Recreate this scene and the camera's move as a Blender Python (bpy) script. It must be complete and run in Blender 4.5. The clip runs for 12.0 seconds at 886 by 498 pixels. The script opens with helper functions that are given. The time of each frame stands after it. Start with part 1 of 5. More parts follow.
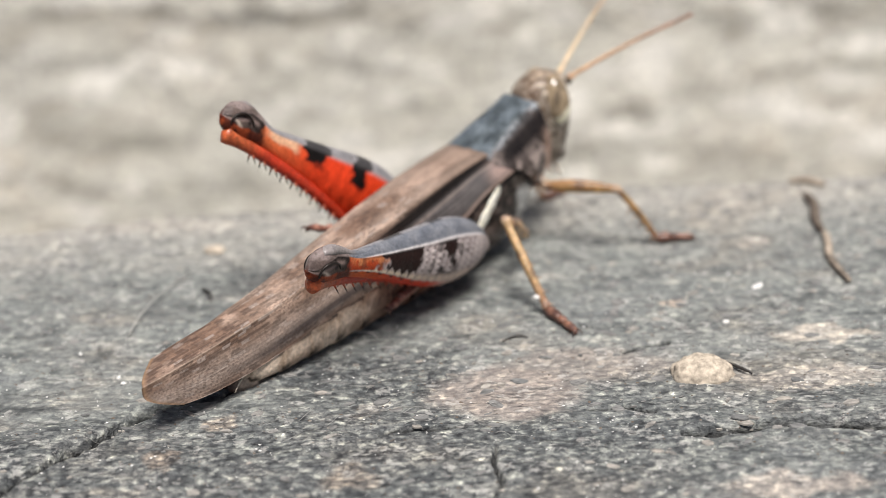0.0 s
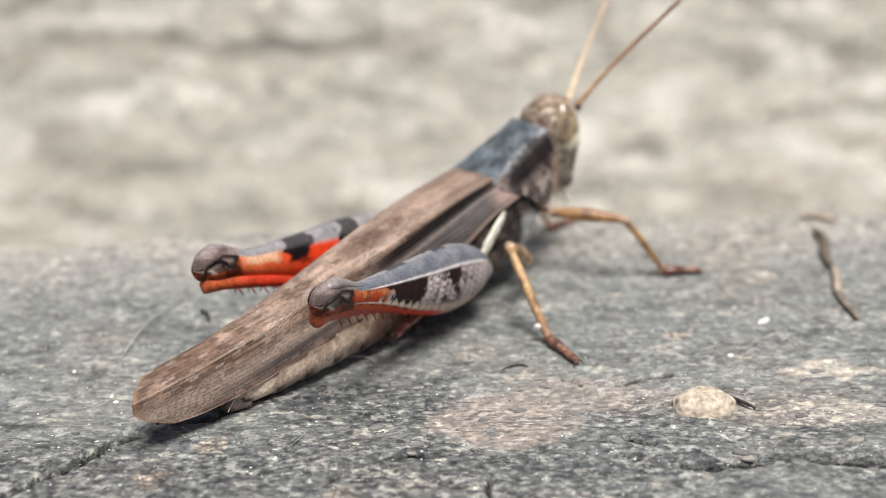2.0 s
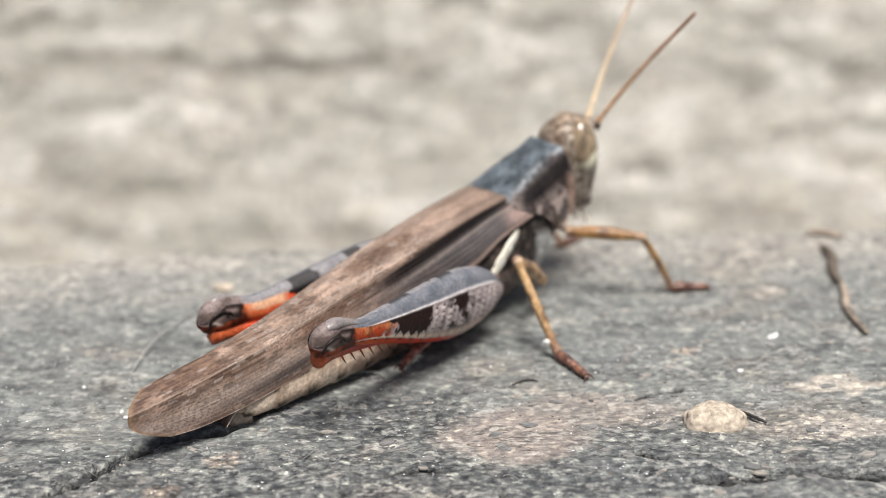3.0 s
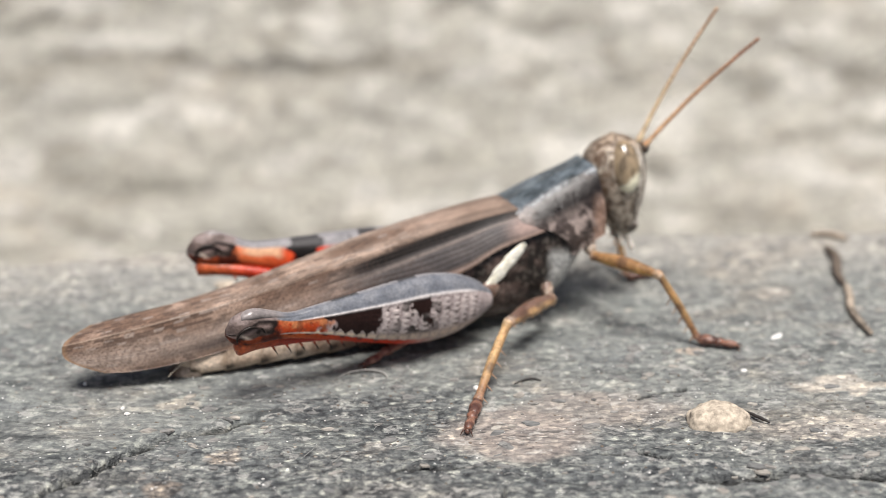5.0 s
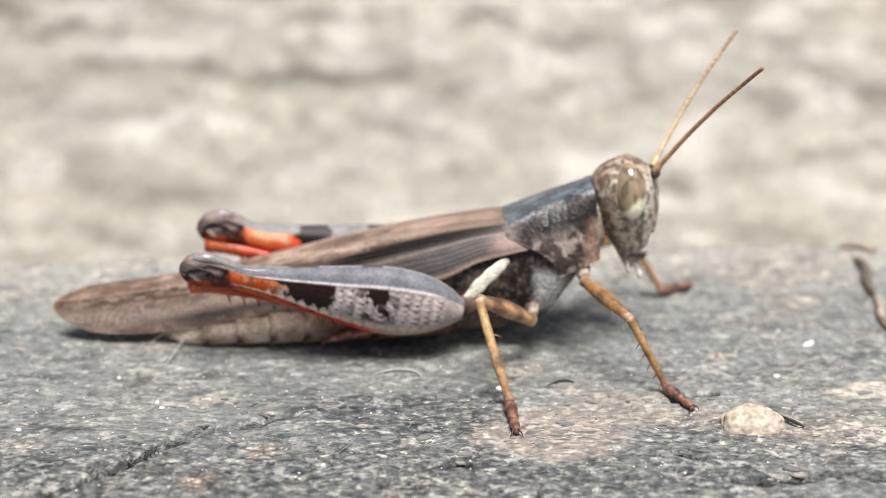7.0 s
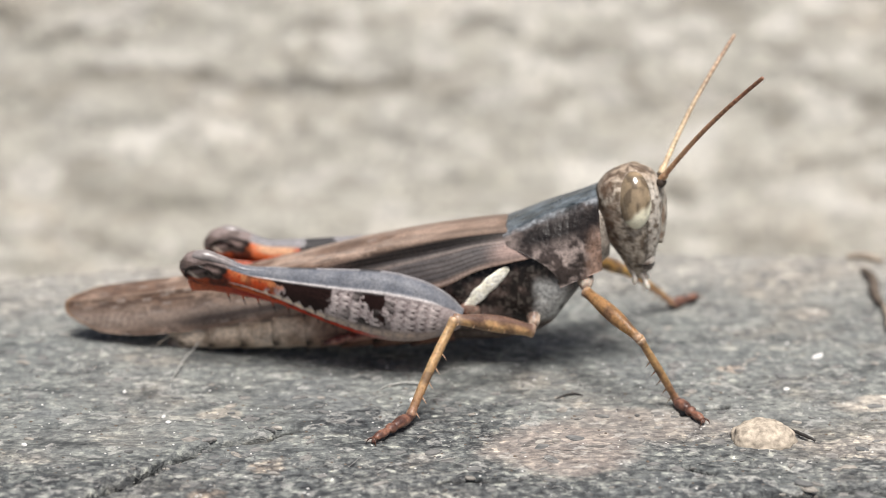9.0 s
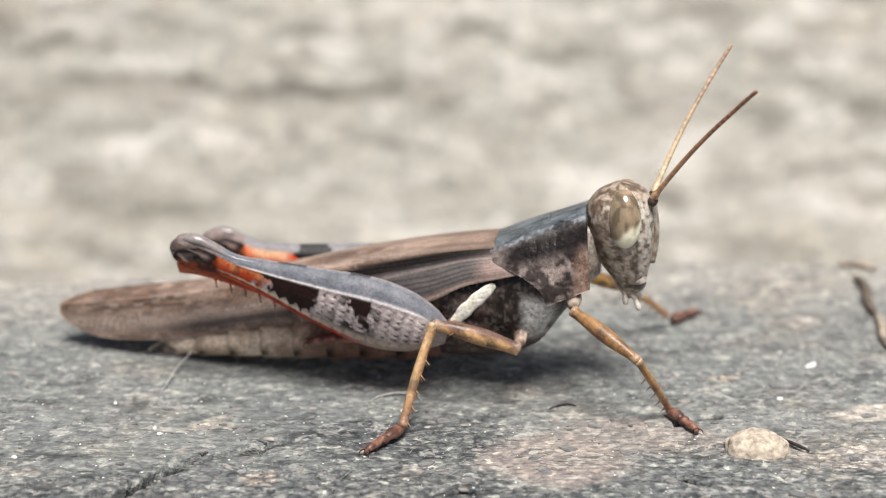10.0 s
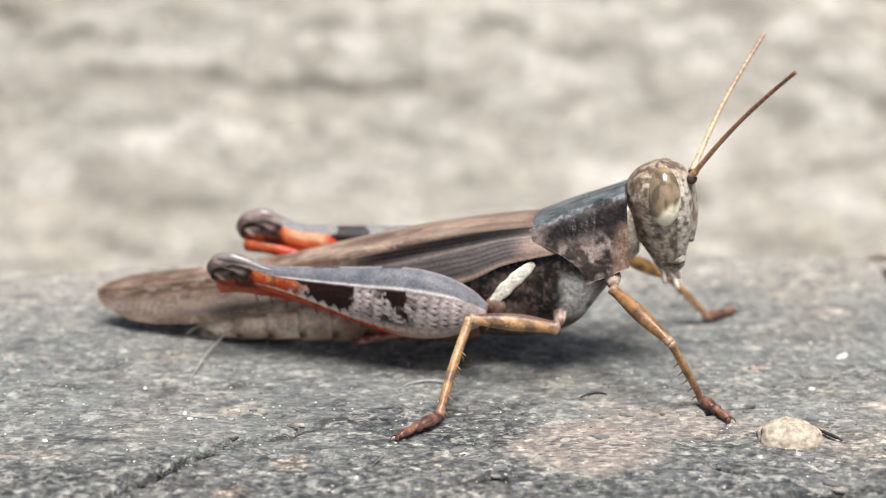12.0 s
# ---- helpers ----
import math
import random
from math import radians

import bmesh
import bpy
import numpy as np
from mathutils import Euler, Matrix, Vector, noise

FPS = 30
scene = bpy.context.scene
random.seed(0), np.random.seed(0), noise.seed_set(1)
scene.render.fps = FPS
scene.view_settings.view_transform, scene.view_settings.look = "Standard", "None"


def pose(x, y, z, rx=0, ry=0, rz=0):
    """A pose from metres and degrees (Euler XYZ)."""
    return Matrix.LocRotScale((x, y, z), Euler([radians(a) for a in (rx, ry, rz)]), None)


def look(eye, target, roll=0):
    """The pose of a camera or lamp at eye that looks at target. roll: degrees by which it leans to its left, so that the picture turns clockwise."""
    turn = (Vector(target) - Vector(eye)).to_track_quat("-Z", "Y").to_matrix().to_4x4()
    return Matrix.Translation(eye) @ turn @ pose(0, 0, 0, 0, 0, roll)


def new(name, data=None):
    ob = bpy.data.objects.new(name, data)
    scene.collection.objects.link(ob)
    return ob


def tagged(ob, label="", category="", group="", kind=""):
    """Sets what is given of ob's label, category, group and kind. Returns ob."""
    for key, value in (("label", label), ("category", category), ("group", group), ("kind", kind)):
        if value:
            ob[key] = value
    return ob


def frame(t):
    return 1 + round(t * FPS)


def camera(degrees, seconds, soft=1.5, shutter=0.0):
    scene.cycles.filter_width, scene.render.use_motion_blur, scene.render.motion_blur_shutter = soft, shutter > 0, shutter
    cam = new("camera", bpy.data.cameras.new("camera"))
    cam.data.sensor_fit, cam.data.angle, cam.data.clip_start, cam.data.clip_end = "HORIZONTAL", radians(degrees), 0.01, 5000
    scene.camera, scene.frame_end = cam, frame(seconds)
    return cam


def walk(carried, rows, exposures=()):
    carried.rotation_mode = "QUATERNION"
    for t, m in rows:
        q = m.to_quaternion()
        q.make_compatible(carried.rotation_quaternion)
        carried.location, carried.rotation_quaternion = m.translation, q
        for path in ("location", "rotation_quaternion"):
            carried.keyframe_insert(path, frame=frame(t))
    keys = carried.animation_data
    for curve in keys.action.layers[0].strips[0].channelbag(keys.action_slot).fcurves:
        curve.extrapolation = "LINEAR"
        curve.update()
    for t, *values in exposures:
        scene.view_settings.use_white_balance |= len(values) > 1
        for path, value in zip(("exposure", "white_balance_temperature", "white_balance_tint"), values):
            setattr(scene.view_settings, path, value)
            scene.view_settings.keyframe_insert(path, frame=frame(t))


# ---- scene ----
# A grasshopper with red hind legs, about 33 mm long, turns on a weathered grey timber.
MM = 0.001
cam = camera(32, 12.0, soft=0.5)
cam.data.dof.use_dof = True
cam.data.dof.focus_distance = 0.0767
cam.data.dof.aperture_fstop = 32.0
CAMERA_ROWS = [
    (0.0, pose(0.00044, -0.09253, 0.04013, 64.662, 1.933, -1.674)),
    (0.5, pose(0.00052, -0.09273, 0.04017, 64.147, 1.247, -0.840)),
    (0.6, pose(0.00065, -0.09249, 0.04002, 65.062, 1.257, -0.782)),
    (0.7, pose(0.00078, -0.09225, 0.03987, 65.788, 1.267, -0.723)),
    (0.8, pose(0.00090, -0.09201, 0.03972, 65.152, 1.277, -0.665)),
    (0.9, pose(0.00103, -0.09177, 0.03957, 64.537, 1.287, -0.606)),
    (1.0, pose(0.00116, -0.09153, 0.03942, 64.424, 1.297, -0.547)),
    (1.5, pose(0.00090, -0.09105, 0.03899, 64.825, 1.225, -0.307)),
    (2.0, pose(0.00124, -0.09177, 0.03895, 66.134, 0.909, -0.523)),
    (2.5, pose(0.00076, -0.09193, 0.03823, 66.939, 0.812, -0.553)),
    (3.0, pose(0.00054, -0.09194, 0.03869, 66.915, 0.883, -0.637)),
    (3.2, pose(0.00059, -0.09196, 0.03857, 66.970, 0.854, -0.545)),
    (4.8, pose(0.00086, -0.09200, 0.03798, 67.195, 0.755, -0.092)),
    (5.0, pose(0.00057, -0.09190, 0.03810, 67.208, 0.657, -0.394)),
    (5.5, pose(0.00031, -0.09220, 0.03789, 67.589, 0.433, -0.299)),
    (6.0, pose(0.00000, -0.09272, 0.03746, 68.000, 0.000, -0.000)),
    (6.5, pose(-0.00045, -0.09276, 0.03730, 68.195, -0.238, 0.028)),
    (7.0, pose(-0.00121, -0.09267, 0.03692, 68.193, -0.192, 0.042)),
    (9.0, pose(-0.00197, -0.09202, 0.03717, 68.327, -0.252, -0.191)),
    (9.5, pose(-0.00215, -0.09167, 0.03711, 68.332, -0.285, -0.379)),
    (10.0, pose(-0.00212, -0.09158, 0.03740, 68.431, -0.304, -0.593)),
    (10.5, pose(-0.00201, -0.09167, 0.03746, 68.489, -0.369, -0.474)),
    (11.0, pose(-0.00261, -0.09163, 0.03711, 68.513, -0.487, -0.436)),
    (11.5, pose(-0.00256, -0.09144, 0.03748, 68.432, -0.271, -0.260)),
    (12.0, pose(-0.00323, -0.09163, 0.03652, 68.534, -0.514, -0.111)),
]
walk(cam, CAMERA_ROWS, exposures=[(0.0, 0.14, 6500, 11), (2.0, 0.19, 6500, 11), (6.0, 0.16, 6500, 11), (6.5, 0.32, 6500, 11), (7.1, 0.36, 6500, 11), (8.8, 0.14, 6500, 11), (9.0, 0.14, 6500, 11), (9.5, 0.23, 6500, 11), (10.0, 0.22, 6500, 11), (10.5, 0.28, 6500, 11), (12.0, 0.28, 6500, 11)])

# ---- light: bright, soft open shade with a veiled sun ----
world = bpy.data.worlds.new("sky")
scene.world = world
world.use_nodes = True
sky = world.node_tree.nodes.new("ShaderNodeTexSky")
sky.sky_type = 'NISHITA'
sky.sun_disc = False
sky.sun_elevation, sky.sun_rotation = radians(72), radians(161)
sky.air_density, sky.dust_density = 0.8, 4.5
background = world.node_tree.nodes["Background"]
background.inputs["Strength"].default_value = 0.06
world.node_tree.links.new(sky.outputs["Color"], background.inputs["Color"])
sun = new("sun", bpy.data.lights.new("sun", "SUN"))
sun.data.energy, sun.data.angle, sun.data.color = 5.0, radians(26), (1.0, 0.965, 0.92)
sun.matrix_world = look((0.06, -0.18, 0.60), (0, 0, 0))


# ---- number fields ----
def hashed(i, j, k):
    h = (i * 374761393 + j * 668265263 + k * 2147483647 + 1013904223) & 0xFFFFFFFF
    h = ((h ^ (h >> 13)) * 1274126177) & 0xFFFFFFFF
    return ((h ^ (h >> 16)) & 0xFFFF) / 65535.0


def field(p, scale, seed=0):
    """Smooth noise, 0 to 1, at the points p (..., 3), with cells of 1/scale."""
    q = np.asarray(p, float) * np.asarray(scale, float) + seed * 17.31 + 500.0
    b = np.floor(q).astype(np.int64)
    w = q - b
    w = w * w * (3 - 2 * w)
    total = 0
    for dx in (0, 1):
        for dy in (0, 1):
            for dz in (0, 1):
                c = hashed(b[..., 0] + dx, b[..., 1] + dy, b[..., 2] + dz)
                total = total + c * np.where(dx, w[..., 0], 1 - w[..., 0]) * np.where(dy, w[..., 1], 1 - w[..., 1]) * np.where(dz, w[..., 2], 1 - w[..., 2])
    return total


def fractal(p, scale, octaves=4, seed=0):
    scale = np.asarray(scale, float)
    return sum(field(p, scale * 2 ** k, seed + k) * 0.5 ** (k + 1) for k in range(octaves)) / (1 - 0.5 ** octaves)


def step(a, b, x):
    w = np.clip((np.asarray(x, float) - a) / (b - a), 0, 1)
    return w * w * (3 - 2 * w)


def bell(x, c, w):
    return np.exp(-((np.asarray(x, float) - c) / w) ** 2)


def mix(a, b, w):
    w = np.asarray(w)[..., None]
    return np.asarray(a, float) * (1 - w) + np.asarray(b, float) * w


def curve(x, points):
    """A smooth line through a few (x, value) pairs."""
    xs, vs = [p[0] for p in points], [p[1] for p in points]
    m = [(vs[min(i + 1, len(vs) - 1)] - vs[max(i - 1, 0)]) / (xs[min(i + 1, len(xs) - 1)] - xs[max(i - 1, 0)]) for i in range(len(xs))]
    x = np.clip(np.asarray(x, float), xs[0], xs[-1])
    i = np.clip(np.searchsorted(xs, x, side="right") - 1, 0, len(xs) - 2)
    xs, vs, m = np.array(xs), np.array(vs), np.array(m)
    h = xs[i + 1] - xs[i]
    u = (x - xs[i]) / h
    return (2 * u**3 - 3 * u**2 + 1) * vs[i] + (u**3 - 2 * u**2 + u) * h * m[i] + (3 * u**2 - 2 * u**3) * vs[i + 1] + (u**3 - u**2) * h * m[i + 1]


# ---- materials ----
def nodes_of(name):
    m = bpy.data.materials.new(name)
    m.use_nodes = True
    return m, m.node_tree.nodes, m.node_tree.links, m.node_tree.nodes["Principled BSDF"]


def noise_node(n, l, vector, scale, detail=4.0, rough=0.6):
    t = n.new("ShaderNodeTexNoise")
    t.inputs["Scale"].default_value, t.inputs["Detail"].default_value, t.inputs["Roughness"].default_value = scale, detail, rough
    l.new(vector, t.inputs["Vector"])
    return t.outputs["Fac"]


def stretched(n, l, scale, turn=(0, 0, 0)):
    c, m = n.new("ShaderNodeTexCoord"), n.new("ShaderNodeMapping")
    l.new(c.outputs["Object"], m.inputs["Vector"])
    m.inputs["Scale"].default_value = scale
    m.inputs["Rotation"].default_value = turn
    return m.outputs["Vector"]


def ramp_node(n, l, fac, stops):
    r = n.new("ShaderNodeValToRGB")
    while len(r.color_ramp.elements) < len(stops):
        r.color_ramp.elements.new(0.5)
    for e, (p, c) in zip(r.color_ramp.elements, stops):
        e.position, e.color = p, (*c, 1) if len(c) == 3 else c
    l.new(fac, r.inputs["Fac"])
    return r.outputs["Color"]


def mix_node(n, l, fac, a, b, blend="MIX"):
    m = n.new("ShaderNodeMix")
    m.data_type, m.blend_type = "RGBA", blend
    for value, socket in ((fac, m.inputs["Factor"]), (a, m.inputs["A"]), (b, m.inputs["B"])):
        if isinstance(value, bpy.types.NodeSocket):
            l.new(value, socket)
        elif isinstance(value, tuple):
            socket.default_value = (*value, 1)
        else:
            socket.default_value = value
    return m.outputs["Result"]


def math_node(n, l, operation, a, b=0.0, c=0.0):
    m = n.new("ShaderNodeMath")
    m.operation = operation
    for value, socket in zip((a, b, c), m.inputs):
        if isinstance(value, bpy.types.NodeSocket):
            l.new(value, socket)
        else:
            socket.default_value = value
    return m.outputs["Value"]


def bump_node(n, l, bsdf, height, distance, strength=1.0, normal=None):
    b = n.new("ShaderNodeBump")
    b.inputs["Distance"].default_value, b.inputs["Strength"].default_value = distance, strength
    l.new(height, b.inputs["Height"])
    if normal:
        l.new(normal, b.inputs["Normal"])
    l.new(b.outputs["Normal"], bsdf.inputs["Normal"])
    return b.outputs["Normal"]


def attribute_node(n, name):
    a = n.new("ShaderNodeAttribute")
    a.attribute_name = name
    return a


def weathered_wood(name, dark, mid, pale, size=1.0, pale_from=0.62, relief=0.00012, gritty=False):
    """Old grey timber: streaks along x, mottling, fibres, pale and brown stains held in the mesh."""
    m, n, l, bsdf = nodes_of(name)
    broad = noise_node(n, l, stretched(n, l, (70 / size, 110 / size, 110 / size)), 1.0, 4.0, 0.6)
    streak = noise_node(n, l, stretched(n, l, (160 / size, 620 / size, 620 / size)), 1.0, 6.0, 0.65)
    mottle = noise_node(n, l, stretched(n, l, (430 / size, 520 / size, 520 / size)), 1.0, 6.0, 0.72)
    fleck = noise_node(n, l, stretched(n, l, (2100 / size, 2900 / size, 2900 / size)), 1.0, 4.0, 0.7)
    fibre = noise_node(n, l, stretched(n, l, (900 / size, 4800 / size, 4800 / size), (0, 0, 0.12)), 1.0, 2.0, 0.6)
    base = math_node(n, l, "MULTIPLY_ADD", mottle, 0.6, math_node(n, l, "MULTIPLY", streak, 0.4))
    colour = ramp_node(n, l, base, [(0.38, dark), (0.49, mid), (pale_from, mid), (0.68, pale)])
    colour = mix_node(n, l, 0.8 if gritty else 0.35, colour, ramp_node(n, l, broad, [(0.36, (0.82, 0.85, 0.86)), (0.46, (0.97, 1.0, 0.96)), (0.55, (1.0, 1.0, 0.96)), (0.64, (1.22, 1.08, 0.93))]), "MULTIPLY")
    stain = attribute_node(n, "stain")
    colour = mix_node(n, l, stain.outputs["Alpha"], colour, stain.outputs["Color"])
    crust = 0.55
    if gritty:
        grit = attribute_node(n, "grit").outputs["Fac"]
        colour = mix_node(n, l, math_node(n, l, "MULTIPLY", grit, 0.55), colour, ramp_node(n, l, mottle, [(0.40, (0.042, 0.048, 0.053)), (0.60, (0.145, 0.15, 0.147))]))
        crust = math_node(n, l, "MULTIPLY_ADD", grit, 0.55, 0.40)
    colour = mix_node(n, l, crust, colour, ramp_node(n, l, fleck, [(0.37, (0.22, 0.23, 0.25)), (0.46, (0.85, 0.85, 0.86)), (0.55, (1.12, 1.12, 1.1)), (0.65, (2.4, 2.35, 2.2))]), "MULTIPLY")
    colour = mix_node(n, l, 0.28 if gritty else 0.5, colour, ramp_node(n, l, fibre, [(0.36, (0.5, 0.5, 0.51)), (0.5, (1, 1, 1)), (0.64, (1.5, 1.48, 1.43))]), "MULTIPLY")
    height = math_node(n, l, "MULTIPLY_ADD", fleck, 0.6, math_node(n, l, "MULTIPLY_ADD", fibre, 0.5, mottle))
    if gritty:
        # crumbled grains with dark seams, and hairline checks along the grain
        v = n.new("ShaderNodeTexVoronoi")
        v.feature, v.inputs["Scale"].default_value = "F1", 1.0
        warp = n.new("ShaderNodeVectorMath")
        warp.operation = "MULTIPLY_ADD"
        bend = n.new("ShaderNodeTexNoise")
        bend.inputs["Scale"].default_value = 2200.0
        place = n.new("ShaderNodeTexCoord").outputs["Object"]
        l.new(place, bend.inputs["Vector"])
        l.new(bend.outputs["Color"], warp.inputs[0])
        warp.inputs[1].default_value = (1.5, 1.5, 1.5)
        l.new(stretched(n, l, (2000, 2800, 2600)), warp.inputs[2])
        l.new(warp.outputs["Vector"], v.inputs["Vector"])
        grain = ramp_node(n, l, v.outputs["Distance"], [(0.25, (1.25, 1.25, 1.22)), (0.50, (0.95, 0.95, 0.96)), (0.72, (0.45, 0.46, 0.49))])
        split = n.new("ShaderNodeSeparateColor")
        l.new(v.outputs["Color"], split.inputs["Color"])
        shade = ramp_node(n, l, split.outputs["Red"], [(0.0, (0.55, 0.57, 0.60)), (0.5, (0.95, 0.95, 0.95)), (0.85, (1.25, 1.24, 1.2)), (1.0, (2.3, 2.25, 2.1))])
        colour = mix_node(n, l, math_node(n, l, "MULTIPLY_ADD", grit, 0.50, 0.40), colour, grain, "MULTIPLY")
        colour = mix_node(n, l, math_node(n, l, "MULTIPLY_ADD", grit, 0.45, 0.40), colour, shade, "MULTIPLY")
        # pale angular chips where the crust has worn through
        chip = n.new("ShaderNodeTexVoronoi")
        chip.feature, chip.inputs["Scale"].default_value = "F1", 1.0
        l.new(stretched(n, l, (1150, 1500, 1400), (0, 0, 0.2)), chip.inputs["Vector"])
        chips = n.new("ShaderNodeSeparateColor")
        l.new(chip.outputs["Color"], chips.inputs["Color"])
        worn = math_node(n, l, "MULTIPLY", ramp_node(n, l, chips.outputs["Green"], [(0.80, (0, 0, 0)), (0.86, (1, 1, 1))]), ramp_node(n, l, fleck, [(0.47, (0, 0, 0)), (0.56, (1, 1, 1))]))
        colour = mix_node(n, l, math_node(n, l, "MULTIPLY", worn, 0.45), colour, (0.46, 0.45, 0.42))
        vein = noise_node(n, l, stretched(n, l, (90, 420, 420), (0, 0, 0.05)), 1.0, 5.0, 0.6)
        where = noise_node(n, l, stretched(n, l, (120, 150, 150)), 1.0, 3.0, 0.6)
        check = math_node(n, l, "MULTIPLY", ramp_node(n, l, vein, [(0.488, (0, 0, 0)), (0.499, (1, 1, 1)), (0.501, (1, 1, 1)), (0.512, (0, 0, 0))]), ramp_node(n, l, where, [(0.50, (0, 0, 0)), (0.60, (1, 1, 1))]))
        colour = mix_node(n, l, math_node(n, l, "MULTIPLY", check, 0.8), colour, (0.03, 0.03, 0.03))
        colour = mix_node(n, l, attribute_node(n, "crack").outputs["Fac"], colour, (0.012, 0.012, 0.012))
        height = math_node(n, l, "SUBTRACT", height, math_node(n, l, "MULTIPLY", v.outputs["Distance"], math_node(n, l, "MULTIPLY_ADD", grit, 0.5, 0.2)))
    l.new(colour, bsdf.inputs["Base Color"])
    bsdf.inputs["Roughness"].default_value = 0.66 if gritty else 0.78
    bump_node(n, l, bsdf, height, relief, 0.9)
    return m


def chitin(name, roughness=0.38, grain=5000.0, relief=0.00003, contrast=0.35, gloss=0.2, through_light=0.0):
    """Insect cuticle: its markings are held in the mesh, with fine grain and pits over them."""
    m, n, l, bsdf = nodes_of(name)
    tint = attribute_node(n, "tint").outputs["Color"]
    fine = noise_node(n, l, stretched(n, l, (1, 1, 1)), grain, 3.0, 0.65)
    broad = noise_node(n, l, stretched(n, l, (1, 1, 1)), grain * 0.22, 3.0, 0.6)
    lo, hi = 1 - contrast, 1 + contrast
    colour = mix_node(n, l, 1.0, tint, ramp_node(n, l, fine, [(0.3, (lo, lo, lo)), (0.7, (hi, hi, hi))]), "MULTIPLY")
    colour = mix_node(n, l, 0.7, colour, ramp_node(n, l, broad, [(0.3, (lo, lo, lo)), (0.7, (hi, hi * 0.99, hi * 0.97))]), "MULTIPLY")
    l.new(colour, bsdf.inputs["Base Color"])
    rough = math_node(n, l, "MULTIPLY_ADD", broad, 0.3, roughness - 0.15)
    l.new(rough, bsdf.inputs["Roughness"])
    bsdf.inputs["Specular IOR Level"].default_value = gloss
    if through_light:
        bsdf.inputs["Subsurface Weight"].default_value = through_light
        bsdf.inputs["Subsurface Radius"].default_value = (0.0006, 0.0003, 0.0002)
        bsdf.inputs["Subsurface Scale"].default_value = 1.0
    bump_node(n, l, bsdf, math_node(n, l, "ADD", fine, broad), relief)
    return m


def plain(name, colour, roughness=0.5, grain=4000.0, spread=0.3):
    m, n, l, bsdf = nodes_of(name)
    fine = noise_node(n, l, stretched(n, l, (1, 1, 1)), grain, 4.0, 0.65)
    a, b = tuple(c * (1 - spread) for c in colour), tuple(min(1.0, c * (1 + spread)) for c in colour)
    l.new(ramp_node(n, l, fine, [(0.3, a), (0.7, b)]), bsdf.inputs["Base Color"])
    bsdf.inputs["Roughness"].default_value = roughness
    bump_node(n, l, bsdf, fine, 0.00003)
    return m


def splintered(name):
    """Thin loose scales of the timber, each a little different."""
    m, n, l, bsdf = nodes_of(name)
    g = n.new("ShaderNodeNewGeometry")
    fine = noise_node(n, l, stretched(n, l, (1800, 4200, 4200)), 1.0, 3.0, 0.65)
    colour = ramp_node(n, l, g.outputs["Random Per Island"], [(0.0, (0.125, 0.127, 0.125)), (0.35, (0.155, 0.155, 0.15)), (0.7, (0.20, 0.195, 0.185)), (0.9, (0.27, 0.25, 0.22)), (1.0, (0.34, 0.32, 0.285))])
    colour = mix_node(n, l, 0.9, colour, ramp_node(n, l, fine, [(0.35, (0.5, 0.5, 0.5)), (0.5, (1, 1, 1)), (0.66, (1.5, 1.48, 1.45))]), "MULTIPLY")
    l.new(colour, bsdf.inputs["Base Color"])
    bsdf.inputs["Roughness"].default_value = 0.8
    bump_node(n, l, bsdf, fine, 0.00006)
    return m


SPLINTER = splintered("timber_scale")
TIMBER = weathered_wood("weathered_timber", (0.062, 0.067, 0.069), (0.19, 0.197, 0.193), (0.46, 0.44, 0.40), pale_from=0.56, relief=0.00022, gritty=True)
BOARD = weathered_wood("weathered_board", (0.29, 0.277, 0.243), (0.37, 0.355, 0.317), (0.45, 0.433, 0.39), size=1.2, pale_from=0.55, relief=0.0004)
EARTH = plain("dry_earth", (0.20, 0.17, 0.13), 0.9, 60.0, 0.4)
CUTICLE = chitin("cuticle", 0.36, 5200.0, 0.00004, 0.35)
GLOSSY = chitin("polished_cuticle", 0.30, 4200.0, 0.000015, 0.22, 0.5)
ROUGH_CUTICLE = chitin("pitted_cuticle", 0.32, 5200.0, 0.00003, 0.5, 0.35)
THIGH = chitin("thigh_cuticle", 0.46, 6500.0, 0.00003, 0.25, 0.16)
WING = chitin("wing_membrane", 0.48, 7000.0, 0.00002, 0.22)
LEG = chitin("leg_cuticle", 0.32, 6000.0, 0.00003, 0.35, 0.4, through_light=0.2)
EYE = chitin("eye_surface", 0.25, 3000.0, 0.000004, 0.15)
EYE.node_tree.nodes["Principled BSDF"].inputs["Coat Weight"].default_value = 1.0
EYE.node_tree.nodes["Principled BSDF"].inputs["Coat IOR"].default_value = 1.55
EYE.node_tree.nodes["Principled BSDF"].inputs["Coat Roughness"].default_value = 0.04
FLAKE = plain("white_flake", (0.70, 0.69, 0.66), 0.6, 3000.0, 0.1)
CRUST = plain("pale_crust", (0.42, 0.36, 0.285), 0.85, 2600.0, 0.5)
THREAD = plain("dark_thread", (0.03, 0.026, 0.024), 0.6)
PALE_THREAD = plain("pale_thread", (0.36, 0.355, 0.33), 0.5)
TWIG = plain("brown_twig", (0.11, 0.085, 0.065), 0.8, 1500.0, 0.5)
BARK_TWIG = plain("weathered_twig", (0.25, 0.205, 0.16), 0.85, 700.0, 0.9)


